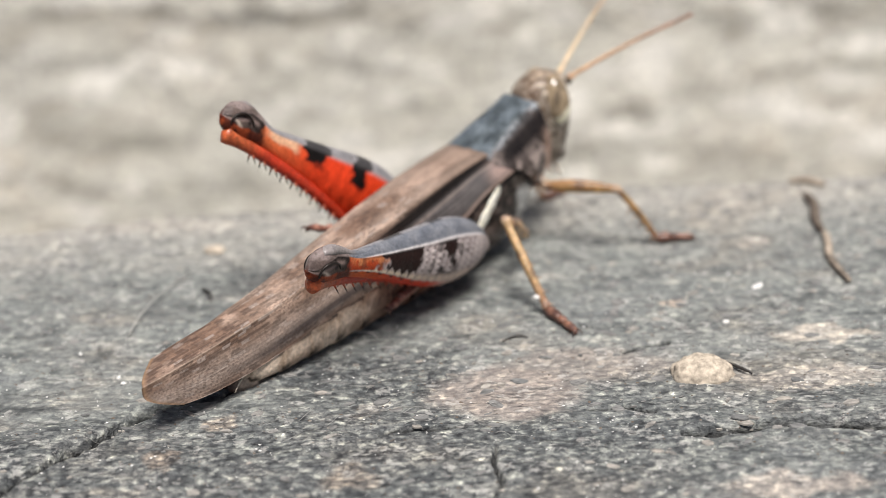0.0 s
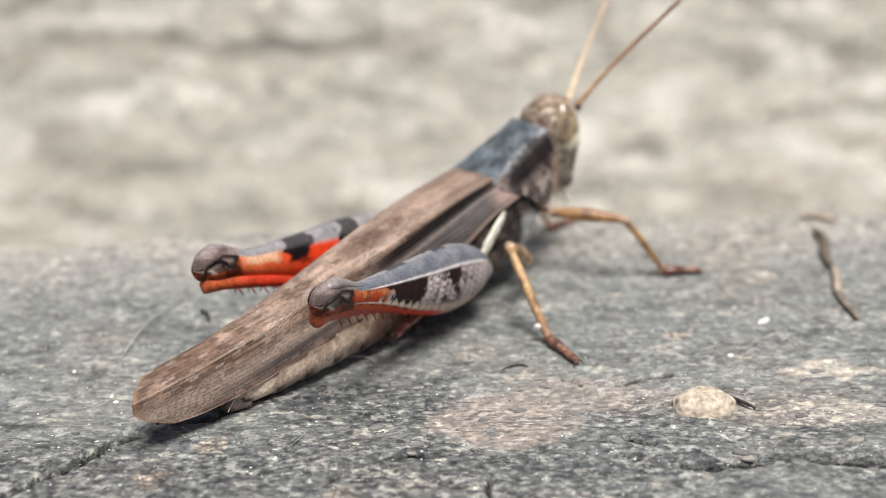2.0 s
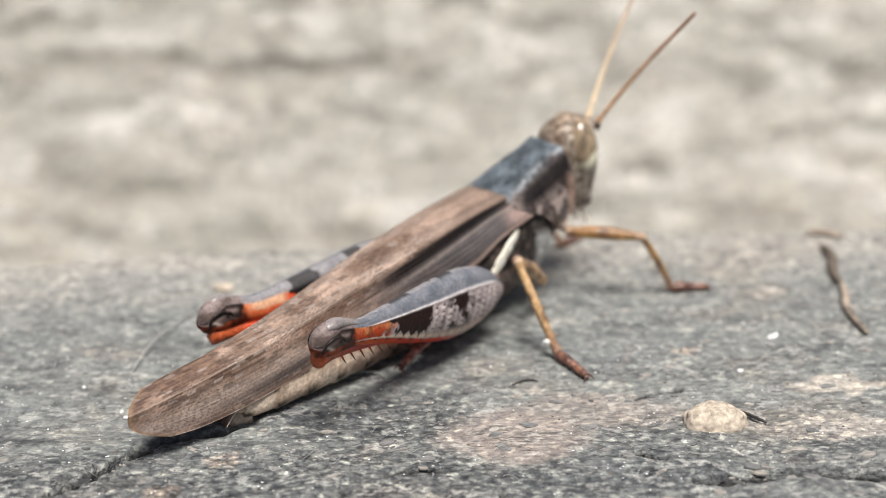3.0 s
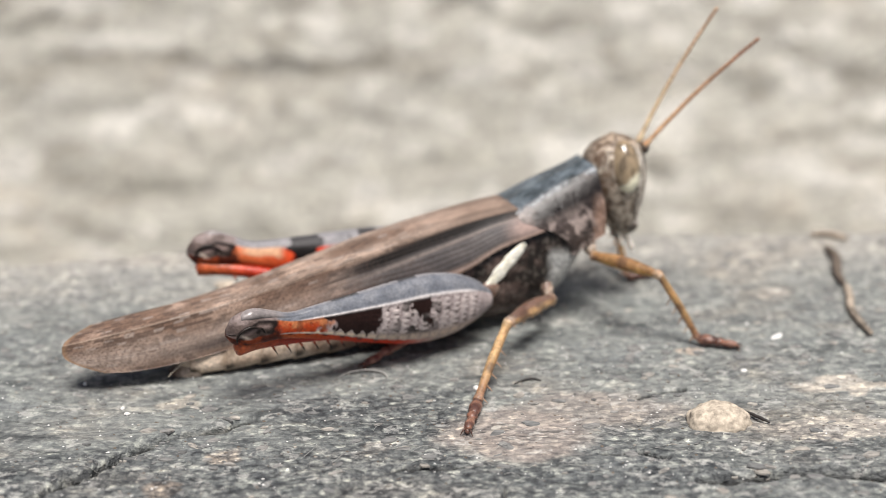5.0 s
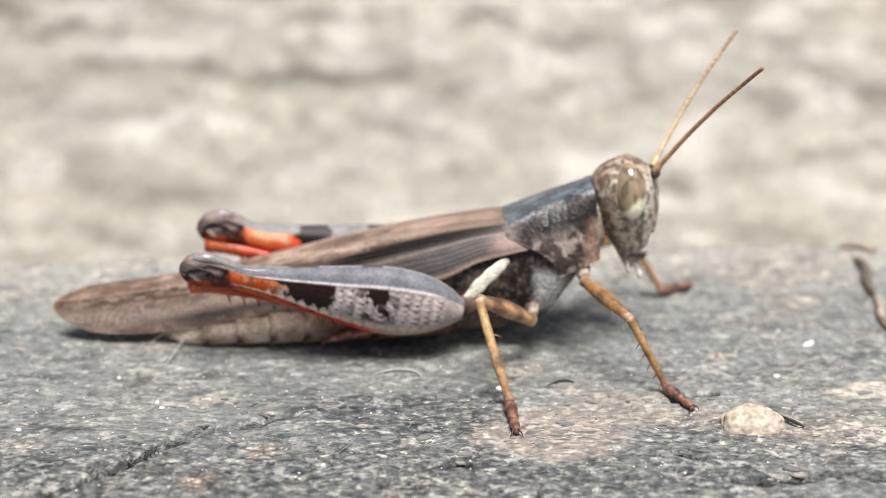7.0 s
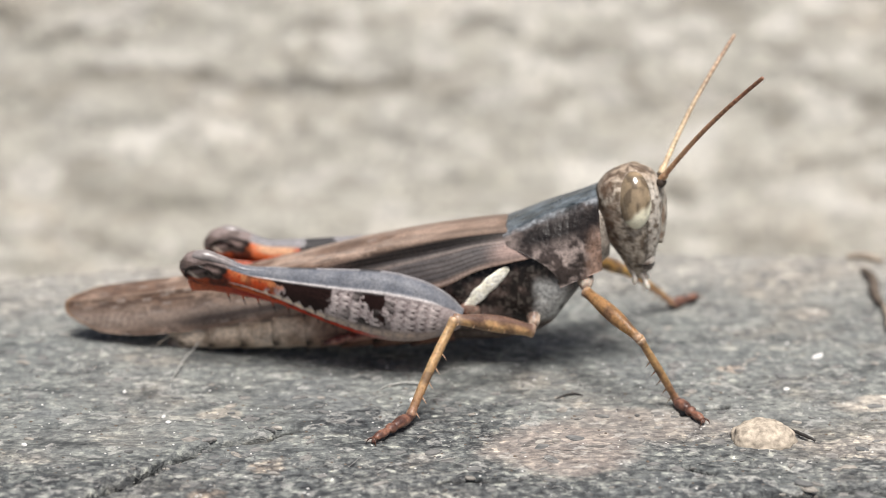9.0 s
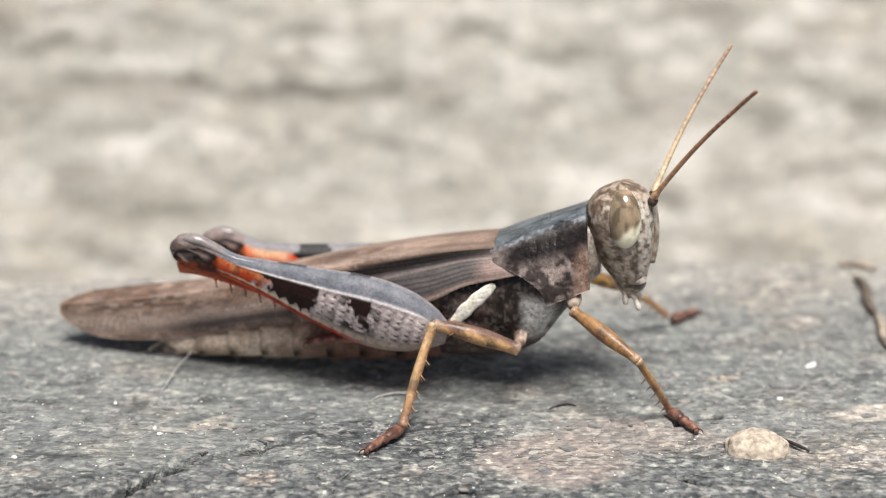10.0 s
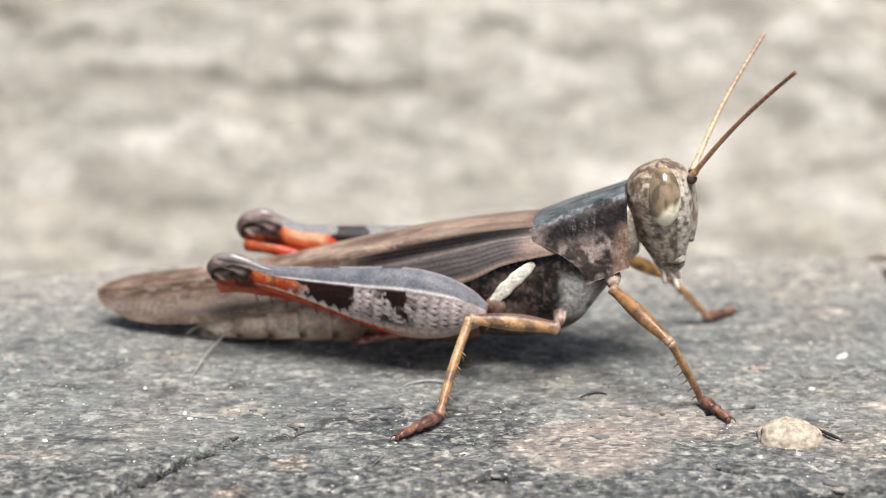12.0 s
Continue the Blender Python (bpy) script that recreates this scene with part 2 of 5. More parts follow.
# ---- mesh helpers, in millimetres ----
def mesh_of(name, verts, faces, material, tint=None, attribute="tint", smooth=True):
    me = bpy.data.meshes.new(name)
    me.from_pydata((np.asarray(verts, float).reshape(-1, 3) * MM).tolist(), [], faces)
    if tint is not None:
        a = me.attributes.new(attribute, "FLOAT_COLOR", "POINT")
        tint = np.asarray(tint, float).reshape(len(me.vertices), -1)
        if tint.shape[1] == 3:
            tint = np.concatenate([tint, np.ones((len(tint), 1))], 1)
        a.data.foreach_set("color", tint.astype(np.float32).ravel())
    me.polygons.foreach_set("use_smooth", [smooth] * len(me.polygons))
    me.materials.append(material)
    me.update()
    return me


def part(name, data, parent, label=""):
    ob = new(name, data)
    ob.parent = parent
    return tagged(ob, label)


def grid_faces(nu, nv, closed=False, start=0):
    out = []
    for i in range(nu - 1):
        for j in range(nv if closed else nv - 1):
            k = (j + 1) % nv
            out.append((start + i * nv + j, start + i * nv + k, start + (i + 1) * nv + k, start + (i + 1) * nv + j))
    return out


def loft(name, centres, y_axis, z_axis, wide, high, material, paint, nv=40, power=2.0, low=None, smooth=True, relief=None):
    """Closed rings round a line. wide, high: half sizes along the two axes; low: half size below the line where it differs."""
    c = np.asarray(centres, float)
    nu = len(c)
    a = np.linspace(0, 2 * np.pi, nv, endpoint=False)
    ca, sa = np.cos(a), np.sin(a)
    cy = np.sign(ca) * np.abs(ca) ** (2 / power)
    sz = np.sign(sa) * np.abs(sa) ** (2 / power)
    wide, high = np.asarray(wide, float)[:, None], np.asarray(high, float)[:, None]
    low = high if low is None else np.asarray(low, float)[:, None]
    zz = np.where(sz[None] > 0, sz[None] * high, sz[None] * low)
    p = c[:, None] + np.asarray(y_axis, float) * (cy[None] * wide)[..., None] + np.asarray(z_axis, float) * zz[..., None]
    u = np.repeat(np.linspace(0, 1, nu)[:, None], nv, 1)
    s, r = np.repeat(sz[None], nu, 0), np.repeat(cy[None], nu, 0)
    col = paint(p, u, s, r)
    if relief:
        p = p + (np.asarray(y_axis, float) * r[..., None] + np.asarray(z_axis, float) * s[..., None]) * relief(p, u, s, r)[..., None]
    verts = np.concatenate([p.reshape(-1, 3), c[:1], c[-1:]])
    col = np.concatenate([col.reshape(-1, 3), col[0].mean(0)[None], col[-1].mean(0)[None]])
    faces = grid_faces(nu, nv, True)
    e = nu * nv
    faces += [(e, (j + 1) % nv, j) for j in range(nv)]
    faces += [(e + 1, (nu - 1) * nv + j, (nu - 1) * nv + (j + 1) % nv) for j in range(nv)]
    return mesh_of(name, verts, faces, material, col, smooth=smooth)


def shell(name, p, thick, material, col):
    """A sheet of points p (nu, nv, 3) made solid: a second side, and a rim."""
    nu, nv = p.shape[:2]
    du, dv = np.gradient(p, axis=0), np.gradient(p, axis=1)
    nrm = np.cross(du, dv)
    nrm /= np.linalg.norm(nrm, axis=2, keepdims=True) + 1e-9
    q = p - nrm * thick
    verts = np.concatenate([p.reshape(-1, 3), q.reshape(-1, 3)])
    col = np.concatenate([col.reshape(-1, 3), col.reshape(-1, 3)])
    m = nu * nv
    faces = grid_faces(nu, nv) + [f[::-1] for f in grid_faces(nu, nv, start=m)]
    rim = [(i, 0) for i in range(nu)] + [(nu - 1, j) for j in range(1, nv)] + [(i, nv - 1) for i in range(nu - 2, -1, -1)] + [(0, j) for j in range(nv - 2, 0, -1)]
    ids = [i * nv + j for i, j in rim]
    for a, b in zip(ids, ids[1:] + ids[:1]):
        faces.append((b, a, a + m, b + m))
    return mesh_of(name, verts, faces, material, col)


def tube(name, points, radii, material, colour, nv=12, flat=1.0):
    """A round limb through points; colour: one, or a function of (points, u)."""
    c = np.asarray(points, float)
    d = np.gradient(c, axis=0)
    d /= np.linalg.norm(d, axis=1, keepdims=True)
    ref = np.array([0.0, 0.0, 1.0]) if abs(d[0][2]) < 0.9 else np.array([0.0, 1.0, 0.0])
    y = np.cross(ref, d)
    y /= np.linalg.norm(y, axis=1, keepdims=True)
    z = np.cross(d, y)
    a = np.linspace(0, 2 * np.pi, nv, endpoint=False)
    r = np.asarray(radii, float) * np.ones(len(c))
    p = c[:, None] + (y[:, None] * np.cos(a)[None, :, None] * flat + z[:, None] * np.sin(a)[None, :, None]) * r[:, None, None]
    u = np.repeat(np.linspace(0, 1, len(c))[:, None], nv, 1)
    col = colour(p, u) if callable(colour) else np.ones((*u.shape, 1)) * np.asarray(colour)
    verts = np.concatenate([p.reshape(-1, 3), c[:1] - d[:1] * r[0] * 0.5, c[-1:] + d[-1:] * r[-1] * 0.5])
    col = np.concatenate([col.reshape(-1, 3), col[0, :1], col[-1, :1]])
    e = len(c) * nv
    faces = grid_faces(len(c), nv, True)
    faces += [(e, (j + 1) % nv, j) for j in range(nv)] + [(e + 1, e - nv + j, e - nv + (j + 1) % nv) for j in range(nv)]
    return mesh_of(name, verts, faces, material, col)


def joined(name, meshes):
    """One mesh out of several that share their materials' slots."""
    verts, faces, cols, mats = [], [], [], []
    slots = []
    for me in meshes:
        base = len(verts)
        verts += [tuple(v.co / MM) for v in me.vertices]
        m = me.materials[0]
        if m not in mats:
            mats.append(m)
        faces += [tuple(base + k for k in f.vertices) for f in me.polygons]
        slots += [mats.index(m)] * len(me.polygons)
        a = me.attributes.get("tint")
        cols += [tuple(d.color) for d in a.data] if a else [(1, 1, 1, 1)] * len(me.vertices)
    out = mesh_of(name, verts, faces, mats[0], cols)
    for m in mats[1:]:
        out.materials.append(m)
    out.polygons.foreach_set("material_index", slots)
    return out


# ---- the timber, the board behind it, the earth below ----
def line_distance(x, y, points):
    best = np.full(x.shape, 1e9)
    along = np.zeros(x.shape)
    for i, ((ax, ay), (bx, by)) in enumerate(zip(points, points[1:])):
        w = np.clip(((x - ax) * (bx - ax) + (y - ay) * (by - ay)) / ((bx - ax) ** 2 + (by - ay) ** 2), 0, 1)
        d = np.hypot(x - ax - w * (bx - ax), y - ay - w * (by - ay))
        along = np.where(d < best, (i + w) / (len(points) - 1), along)
        best = np.minimum(best, d)
    return best, along


CRACKS = [  # line, half width, depth
    ([(-24.0, -37.5), (-19.7, -31.8), (-17.0, -28.6), (-15.2, -26.6), (-13.3, -25.0), (-10.5, -23.7), (-8.2, -22.5)], 0.24, 1.0),
    ([(12.2, -29.3), (15.0, -29.1), (17.5, -28.8), (20.5, -29.1), (23.5, -29.5)], 0.29, 1.0),
    ([(3.5, -29.8), (3.3, -31.5), (3.5, -33.0), (3.1, -35.5)], 0.07, 0.5),
    ([(-2.2, -28.3), (-0.8, -28.0), (0.6, -28.1), (2.4, -27.7)], 0.12, 0.5),
    ([(8.0, -26.9), (10.0, -26.8), (11.6, -27.4)], 0.12, 0.5),
    ([(10.6, -21.3), (12.0, -20.7), (13.4, -20.2)], 0.16, 0.5),
    ([(11.0, -6.2), (12.6, -6.9), (14.6, -7.2)], 0.12, 0.4),
]
PATCHES = [  # x, y, half length, half depth, colour, strength
    (4.3, -25.0, 3.7, 2.5, (0.32, 0.268, 0.235), 0.8),
    (8.5, -22.5, 4.6, 1.8, (0.31, 0.268, 0.235), 0.7),
    (-12.6, -30.2, 0.9, 0.8, (0.45, 0.34, 0.25), 0.9),
    (-3.5, -32.1, 1.3, 1.1, (0.45, 0.37, 0.29), 0.9),
    (-10.2, -26.6, 0.8, 0.9, (0.42, 0.34, 0.27), 0.7),
    (-13.2, -20.9, 1.4, 0.6, (0.42, 0.38, 0.32), 0.7),
    (21.8, -20.2, 2.8, 0.7, (0.49, 0.44, 0.375), 0.85),
    (20.0, -24.6, 3.8, 1.0, (0.45, 0.40, 0.345), 0.75),
    (16.8, -34.3, 3.6, 0.9, (0.47, 0.41, 0.355), 0.85),
    (14.3, -16.0, 0.75, 0.42, (0.44, 0.36, 0.29), 0.85),
    (20.2, -8.3, 0.9, 0.8, (0.42, 0.38, 0.33), 0.7),
    (-2.6, -26.2, 0.9, 0.6, (0.36, 0.33, 0.29), 0.7),
    (-14.5, -33.0, 1.6, 0.8, (0.34, 0.30, 0.25), 0.6),
    (-24.0, -1.2, 9.0, 0.8, (0.46, 0.42, 0.37), 0.6),
    (-16.0, -2.4, 5.0, 0.9, (0.44, 0.40, 0.35), 0.5),
]


def edge_line(x):
    return 1.7 - 0.0026 * np.minimum(x - 14.0, 0) ** 2 - 0.006 * np.maximum(x - 20.0, 0) ** 1.5 + 0.35 * np.sin(x * 0.21)


def timber_height(x, y):
    p = np.stack([x, y, np.zeros_like(x)], -1)
    z = (fractal(p, (0.05, 0.09, 1), 3, 3) - 0.5) * 0.5
    z += (fractal(p, (0.35, 0.8, 1), 4, 9) - 0.5) * 0.28
    z += (fractal(p, (1.0, 3.2, 1), 3, 21) - 0.5) * 0.16
    for points, half, depth in CRACKS:
        wob = np.stack([x, y, np.zeros_like(x) + half], -1)
        d, a = line_distance(x + (field(wob, (1.6, 1.6, 1), 5) - 0.5) * 0.35, y + (field(wob, (1.6, 1.6, 1), 8) - 0.5) * 0.35, points)
        z -= depth * bell(d, 0, half * (0.45 + field(wob, (0.9, 0.9, 1), 12)) * 1.2) * step(0.0, 0.06, a) * step(1.0, 0.9, a)
    s = y - edge_line(x)
    z = z * step(6.0, -2.0, s) - 0.9 * (np.sqrt((s - 1.2) ** 2 + 1.6) + (s - 1.2))
    return np.maximum(z, -40.0)


def timber_stain(x, y):
    p = np.stack([x, y, np.zeros_like(x)], -1)
    colour = np.zeros((*x.shape, 3)) + 0.2
    alpha = np.zeros(x.shape)
    wx, wy = x + (fractal(p, (0.7, 0.9, 1), 4, 31) - 0.5) * 2.4, y + (fractal(p, (0.7, 0.9, 1), 4, 37) - 0.5) * 2.0
    for px, py, a, b, c, strength in PATCHES:
        w = strength * step(1.25, 0.75, np.hypot((wx - px) / a, (wy - py) / b)) * (0.55 + 0.6 * fractal(p, (1.5, 2.5, 1), 3, 5))
        w = np.clip(w, 0, 1)
        colour = mix(colour, np.array(c), np.clip(w / np.maximum(w + alpha * (1 - w), 1e-6), 0, 1))
        alpha = alpha + w * (1 - alpha)
    # the colour turns paler towards the far edge
    s = y - edge_line(x)
    w = 0.55 * step(-11.0, -1.5, s + 7.0 * (fractal(p, (0.12, 0.3, 1), 4, 43) - 0.5)) * (0.5 + fractal(p, (0.5, 1.4, 1), 3, 45))
    w = np.clip(w, 0, 0.8) * (1 - alpha)
    colour = mix(colour, np.array((0.40, 0.375, 0.335)), np.clip(w / np.maximum(w + alpha, 1e-6), 0, 1))
    return np.concatenate([colour, (alpha + w)[..., None]], -1)


def timber_grit(x, y):
    """Where the surface is rough and dark: low in front, and in patches."""
    p = np.stack([x, y, np.zeros_like(x)], -1)
    n = fractal(p, (0.13, 0.2, 1), 4, 131) - 0.5
    g = step(-24.5, -29.0, y + 14 * n) * (1 - 0.75 * bell(np.hypot(x - 17.0, y + 33.0), 0, 5.0))
    g = np.maximum(g, step(1.2, 0.6, np.hypot((x + 3.0 + 8 * n) / 6.0, (y + 23.5 + 8 * n) / 3.2)))
    g = np.maximum(g, 0.7 * step(1.2, 0.6, np.hypot((x - 11.0 + 8 * n) / 3.5, (y + 26.0 + 8 * n) / 2.0)))
    patch = step(1.3, 0.8, np.hypot((x - 4.3 + 3 * n) / 3.6, (y + 25.0 + 3 * n) / 2.4))
    return np.clip(g * (1 - 0.85 * patch), 0, 1)


def timber_crack(x, y):
    out = np.zeros(x.shape)
    for points, half, depth in CRACKS:
        p = np.stack([x, y, np.zeros_like(x) + half], -1)
        d, a = line_distance(x + (field(p, (1.6, 1.6, 1), 5) - 0.5) * 0.35, y + (field(p, (1.6, 1.6, 1), 8) - 0.5) * 0.35, points)
        w = bell(d, 0, half * (0.5 + 0.8 * field(p, (0.9, 0.9, 1), 12))) * step(0.0, 0.06, a) * step(1.0, 0.9, a)
        out = np.maximum(out, step(0.08, 0.45, w) * 0.96)
    return out


def axis_steps(parts):
    out = []
    for a, b, d in parts:
        out += list(np.arange(a, b, d))
    return np.array(out + [parts[-1][1]])


def build_timber():
    xs = axis_steps([(-300, -60, 8), (-60, -32, 1.0), (-32, 32, 0.11), (32, 60, 1.0), (60, 300, 8)])
    ys = axis_steps([(-220, -60, 8), (-60, -38, 0.8), (-38, 4, 0.11), (4, 12, 0.5), (12, 30, 3)])
    x, y = np.meshgrid(xs, ys, indexing="ij")
    z = timber_height(x, y)
    z[:, -1] = -41.0
    v = np.stack([x, y, z], -1)
    me = mesh_of("timber", v, grid_faces(len(xs), len(ys)), TIMBER, timber_stain(x, y), "stain")
    grit = me.attributes.new("grit", "FLOAT", "POINT")
    grit.data.foreach_set("value", timber_grit(x, y).astype(np.float32).ravel())
    crack = me.attributes.new("crack", "FLOAT", "POINT")
    crack.data.foreach_set("value", timber_crack(x, y).astype(np.float32).ravel())
    ob = tagged(new("timber", me), "weathered grey timber with cracks, fibres and pale stains", "timber", kind="structure")
    return ob


def build_board():
    xs, zs = axis_steps([(-260, -90, 6), (-90, 90, 0.7), (90, 260, 6)]), axis_steps([(-41, 40, 0.6), (40, 52, 3)])
    x, z = np.meshgrid(xs, zs, indexing="ij")
    p = np.stack([x, z, np.zeros_like(x)], -1)
    depth = (fractal(p, (0.09, 0.30, 1), 4, 41) - 0.5) * 2.2 + (fractal(p, (0.26, 0.62, 1), 3, 47) - 0.5) * 1.9
    groove = bell(z + 7.5 + 0.02 * x + 2.0 * (field(p, (0.1, 0.1, 1), 3) - 0.5), 0, 1.5) * step(-44, -36, x) * step(-8, -16, x)
    groove += 0.8 * bell(z + 17.5 + 1.5 * (field(p, (0.1, 0.1, 1), 6) - 0.5), 0, 1.2) * step(-42, -35, x) * step(-18, -26, x)
    groove += 0.3 * bell(x + 5.2 + 1.5 * (field(p, (0.2, 0.2, 1), 13) - 0.5), 0, 1.3) * step(-17, -13, z) * step(-4, -8, z)
    groove += 0.8 * bell(z - 3.5, 0, 1.6) * step(18, 24, x) * step(40, 32, x)
    y = 60.0 + 0.7 * (z + 12.0) - depth + groove * 1.0
    # the colour is darker along the grooves
    groove_dark = np.clip(groove * 0.45, 0, 0.6)
    light = step(0.50, 0.64, fractal(p, (0.22, 0.60, 1), 4, 53)) * 0.75 * (1 - groove_dark)
    dark = step(0.47, 0.34, fractal(p, (0.20, 0.62, 1), 4, 59)) * 0.75 * (1 - light)
    colour = np.zeros((*x.shape, 3)) + np.array((0.54, 0.524, 0.483))
    colour = mix(colour, np.array((0.225, 0.21, 0.178)), np.clip((groove_dark + dark) / np.maximum(groove_dark + dark + light, 1e-6), 0, 1))
    stain = np.concatenate([colour, np.clip(groove_dark + dark + light, 0, 1)[..., None]], -1)
    back = np.stack([x, 85.0 + 0.7 * (z + 12.0), z], -1)
    nx, nz = len(xs), len(zs)
    front = np.stack([x, y, z], -1)
    verts = np.concatenate([front.reshape(-1, 3), back.reshape(-1, 3)])
    m = nx * nz
    faces = grid_faces(nx, nz) + [f[::-1] for f in grid_faces(nx, nz, start=m)]
    rim = [(i, 0) for i in range(nx)] + [(nx - 1, j) for j in range(1, nz)] + [(i, nz - 1) for i in range(nx - 2, -1, -1)] + [(0, j) for j in range(nz - 2, 0, -1)]
    ids = [i * nz + j for i, j in rim]
    faces += [(b, a, a + m, b + m) for a, b in zip(ids, ids[1:] + ids[:1])]
    me = mesh_of("back_board", verts, faces, BOARD, np.concatenate([stain.reshape(-1, 4)] * 2), "stain")
    return tagged(new("back_board", me), "pale weathered wooden board leaning behind the timber", "board", kind="structure")


def build_earth():
    r = 30000.0
    xs = np.array([-r, -3000, -600, 0, 600, 3000, r])
    x, y = np.meshgrid(xs, xs, indexing="ij")
    v = np.stack([x, y, np.full_like(x, -41.0)], -1)
    return tagged(new("ground", mesh_of("ground", v, grid_faces(7, 7), EARTH)), "dry brown earth below the timber", "ground", kind="structure")


build_timber()
build_board()
build_earth()


# ---- the grasshopper: x forward, y to its left, z up, millimetres ----
SIZE = 0.985
BROWN, TAN, DARK, BLACK = (0.135, 0.092, 0.070), (0.30, 0.225, 0.17), (0.07, 0.055, 0.048), (0.006, 0.0045, 0.004)
RED, ORANGE, CREAM, SLATE = (0.60, 0.045, 0.012), (0.62, 0.20, 0.07), (0.75, 0.70, 0.55), (0.125, 0.15, 0.17)
OCHRE, RUST, ASH = (0.27, 0.175, 0.08), (0.15, 0.08, 0.055), (0.34, 0.31, 0.30)
grasshopper = tagged(new("grasshopper"), "brown grasshopper with red hind legs standing on the timber", "grasshopper")


def cells(p, size, seed):
    """Fine speckle, 0 or 1 with soft edges."""
    return step(0.45, 0.6, field(p, size, seed))


def dorsal(x):
    return curve(x, [(-26.4, 1.75), (-25.0, 2.0), (-23.0, 2.35), (-20.3, 2.85), (-17.0, 3.5), (-12.1, 4.8), (-8.9, 5.65), (-5.7, 6.35), (-1.8, 7.0), (0.5, 7.15)])


def wing_low(x):
    return curve(x, [(-26.4, 0.15), (-24.8, 0.0), (-22.5, -0.05), (-19.2, 0.4), (-14.2, 1.6), (-9.0, 2.8), (-4.6, 4.0), (-2.5, 5.1), (0.4, 5.9)])


def wing_wide(x):
    """Half width at the keel, and at the lower edge."""
    keel = curve(x, [(-26.4, 0.45), (-25.0, 0.65), (-22.0, 0.9), (-15.0, 1.25), (-7.0, 1.5), (-2.0, 1.55), (0.5, 1.5)])
    low = curve(x, [(-26.4, 0.65), (-25.0, 0.9), (-22.0, 1.2), (-15.0, 1.75), (-7.0, 2.35), (-2.0, 2.5), (0.5, 2.45)])
    return keel, low


def build_wing(side):
    nu, nv = 420, 108
    u, v = np.meshgrid(np.linspace(0, 1, nu), np.linspace(0, 1, nv), indexing="ij")
    front = -1.2 + 1.5 * step(0.1, 0.75, v)
    tip = (-25.2 if side > 0 else -26.5) + np.where(v < 0.5, 1.7, 2.1) * (np.abs(v - 0.50) / 0.50) ** 2.7
    x = front + (tip - front) * u
    (wk, wl), top, low = wing_wide(x), dorsal(x), wing_low(x)
    k = 0.36
    f, g = np.clip(v / k, 0, 1), np.clip((v - k) / (1 - k), 0, 1)
    y = np.where(v < k, wk * np.sin(f * np.pi / 2) ** 0.95, wk + (wl - wk) * np.sin(g * np.pi / 2) ** 1.1)
    keel = top - 0.17
    z = np.where(v < k, top - (top - keel) * f ** 2.2, keel + (low - keel) * g ** 1.06)
    # raised veins
    vein = np.abs(np.sin((v * 19 + 0.6 * u) * np.pi)) ** 10
    y = y + 0.008 * vein
    z = z + np.where(v < k, 0.007 * vein, 0)
    lap = 0.9 * step(-14, -24, x) * (1 - f) if side < 0 else 0 * x  # the right wing lies over the left one
    p = np.stack([x, y - lap + 0.01, z + (0.05 if side < 0 else 0)], -1)
    q = p * np.array([1, 1, 1])
    spots = fractal(q, (0.45, 0.8, 0.8), 3, 61)
    col = mix(np.array((0.15, 0.094, 0.067)), np.array((0.33, 0.238, 0.186)), step(0.36, 0.66, spots))
    col = col * (0.72 + 0.56 * field(q, (0.30, 5.0, 5.0), 161))[..., None]
    # small cells between the veins, some of them dark
    row = np.floor(v * 24 + 0.4 * u)
    cell = np.floor(x * 1.9 + 7.3 * hashed(row.astype(np.int64), row.astype(np.int64) * 0 + 3, row.astype(np.int64) * 0 + 9))
    chance = hashed(row.astype(np.int64), cell.astype(np.int64), cell.astype(np.int64) * 0 + 5)
    patch = field(q, (0.5, 0.7, 0.7), 67)
    col = col * (0.72 + 0.5 * chance * step(-3, -8, x))[..., None] / (0.72 + 0.22)
    check = step(0.74, 0.80, chance + 0.55 * (patch - 0.35)) * step(-4, -9, x)
    col = mix(col, np.array((0.055, 0.034, 0.026)), 0.75 * check)
    col = mix(col, np.array((0.36, 0.31, 0.28)), step(0.14, 0.06, chance) * 0.5 * step(-4, -9, x))
    col = mix(col, np.array((0.36, 0.29, 0.24)), bell(v, 0.20, 0.12) * 0.35 * step(-22, -16, x))
    col = mix(col, np.array((0.42, 0.34, 0.29)), bell(v, 0.76, 0.17) * step(-9, -14, x) * 0.6)
    panel = step(0.42, 0.48, v) * step(0.97, 0.86, v) * step(-14.0, -9.0, x)
    lines = step(0.2, 0.8, np.abs(np.sin(v * 46 + 3 * field(q, (0.25, 1, 1), 157)))) * (0.5 + 0.5 * field(q, (0.9, 2, 2), 159))
    slate = mix(np.array((0.042, 0.040, 0.042)), np.array((0.105, 0.103, 0.106)), lines)
    col = col * (1 - panel * 0.9)[..., None] + slate * (panel * 0.9)[..., None]
    # pinkish highlight painted along the lower edge near the wing base
    col = mix(col, np.array((0.40, 0.31, 0.27)), bell(v, 0.95, 0.03) * step(-9, -5, x) * 0.7)
    stripe_at = 0.40 + 0.10 * step(-2, -11, x)
    col = mix(col, np.array(BLACK), np.clip(1.3 * bell(v, stripe_at, 0.085), 0, 1) * step(-13.0, -9.5, x))
    col = mix(col, np.array((0.24, 0.20, 0.18)), bell(v, stripe_at + 0.13, 0.025) * step(-12.5, -8, x) * 0.7)
    # another painted pinkish highlight, at the wing's front end
    col = mix(col, np.array((0.42, 0.30, 0.26)), step(-2.6, -0.6, x) * bell(v, 0.72, 0.2) * 0.9)
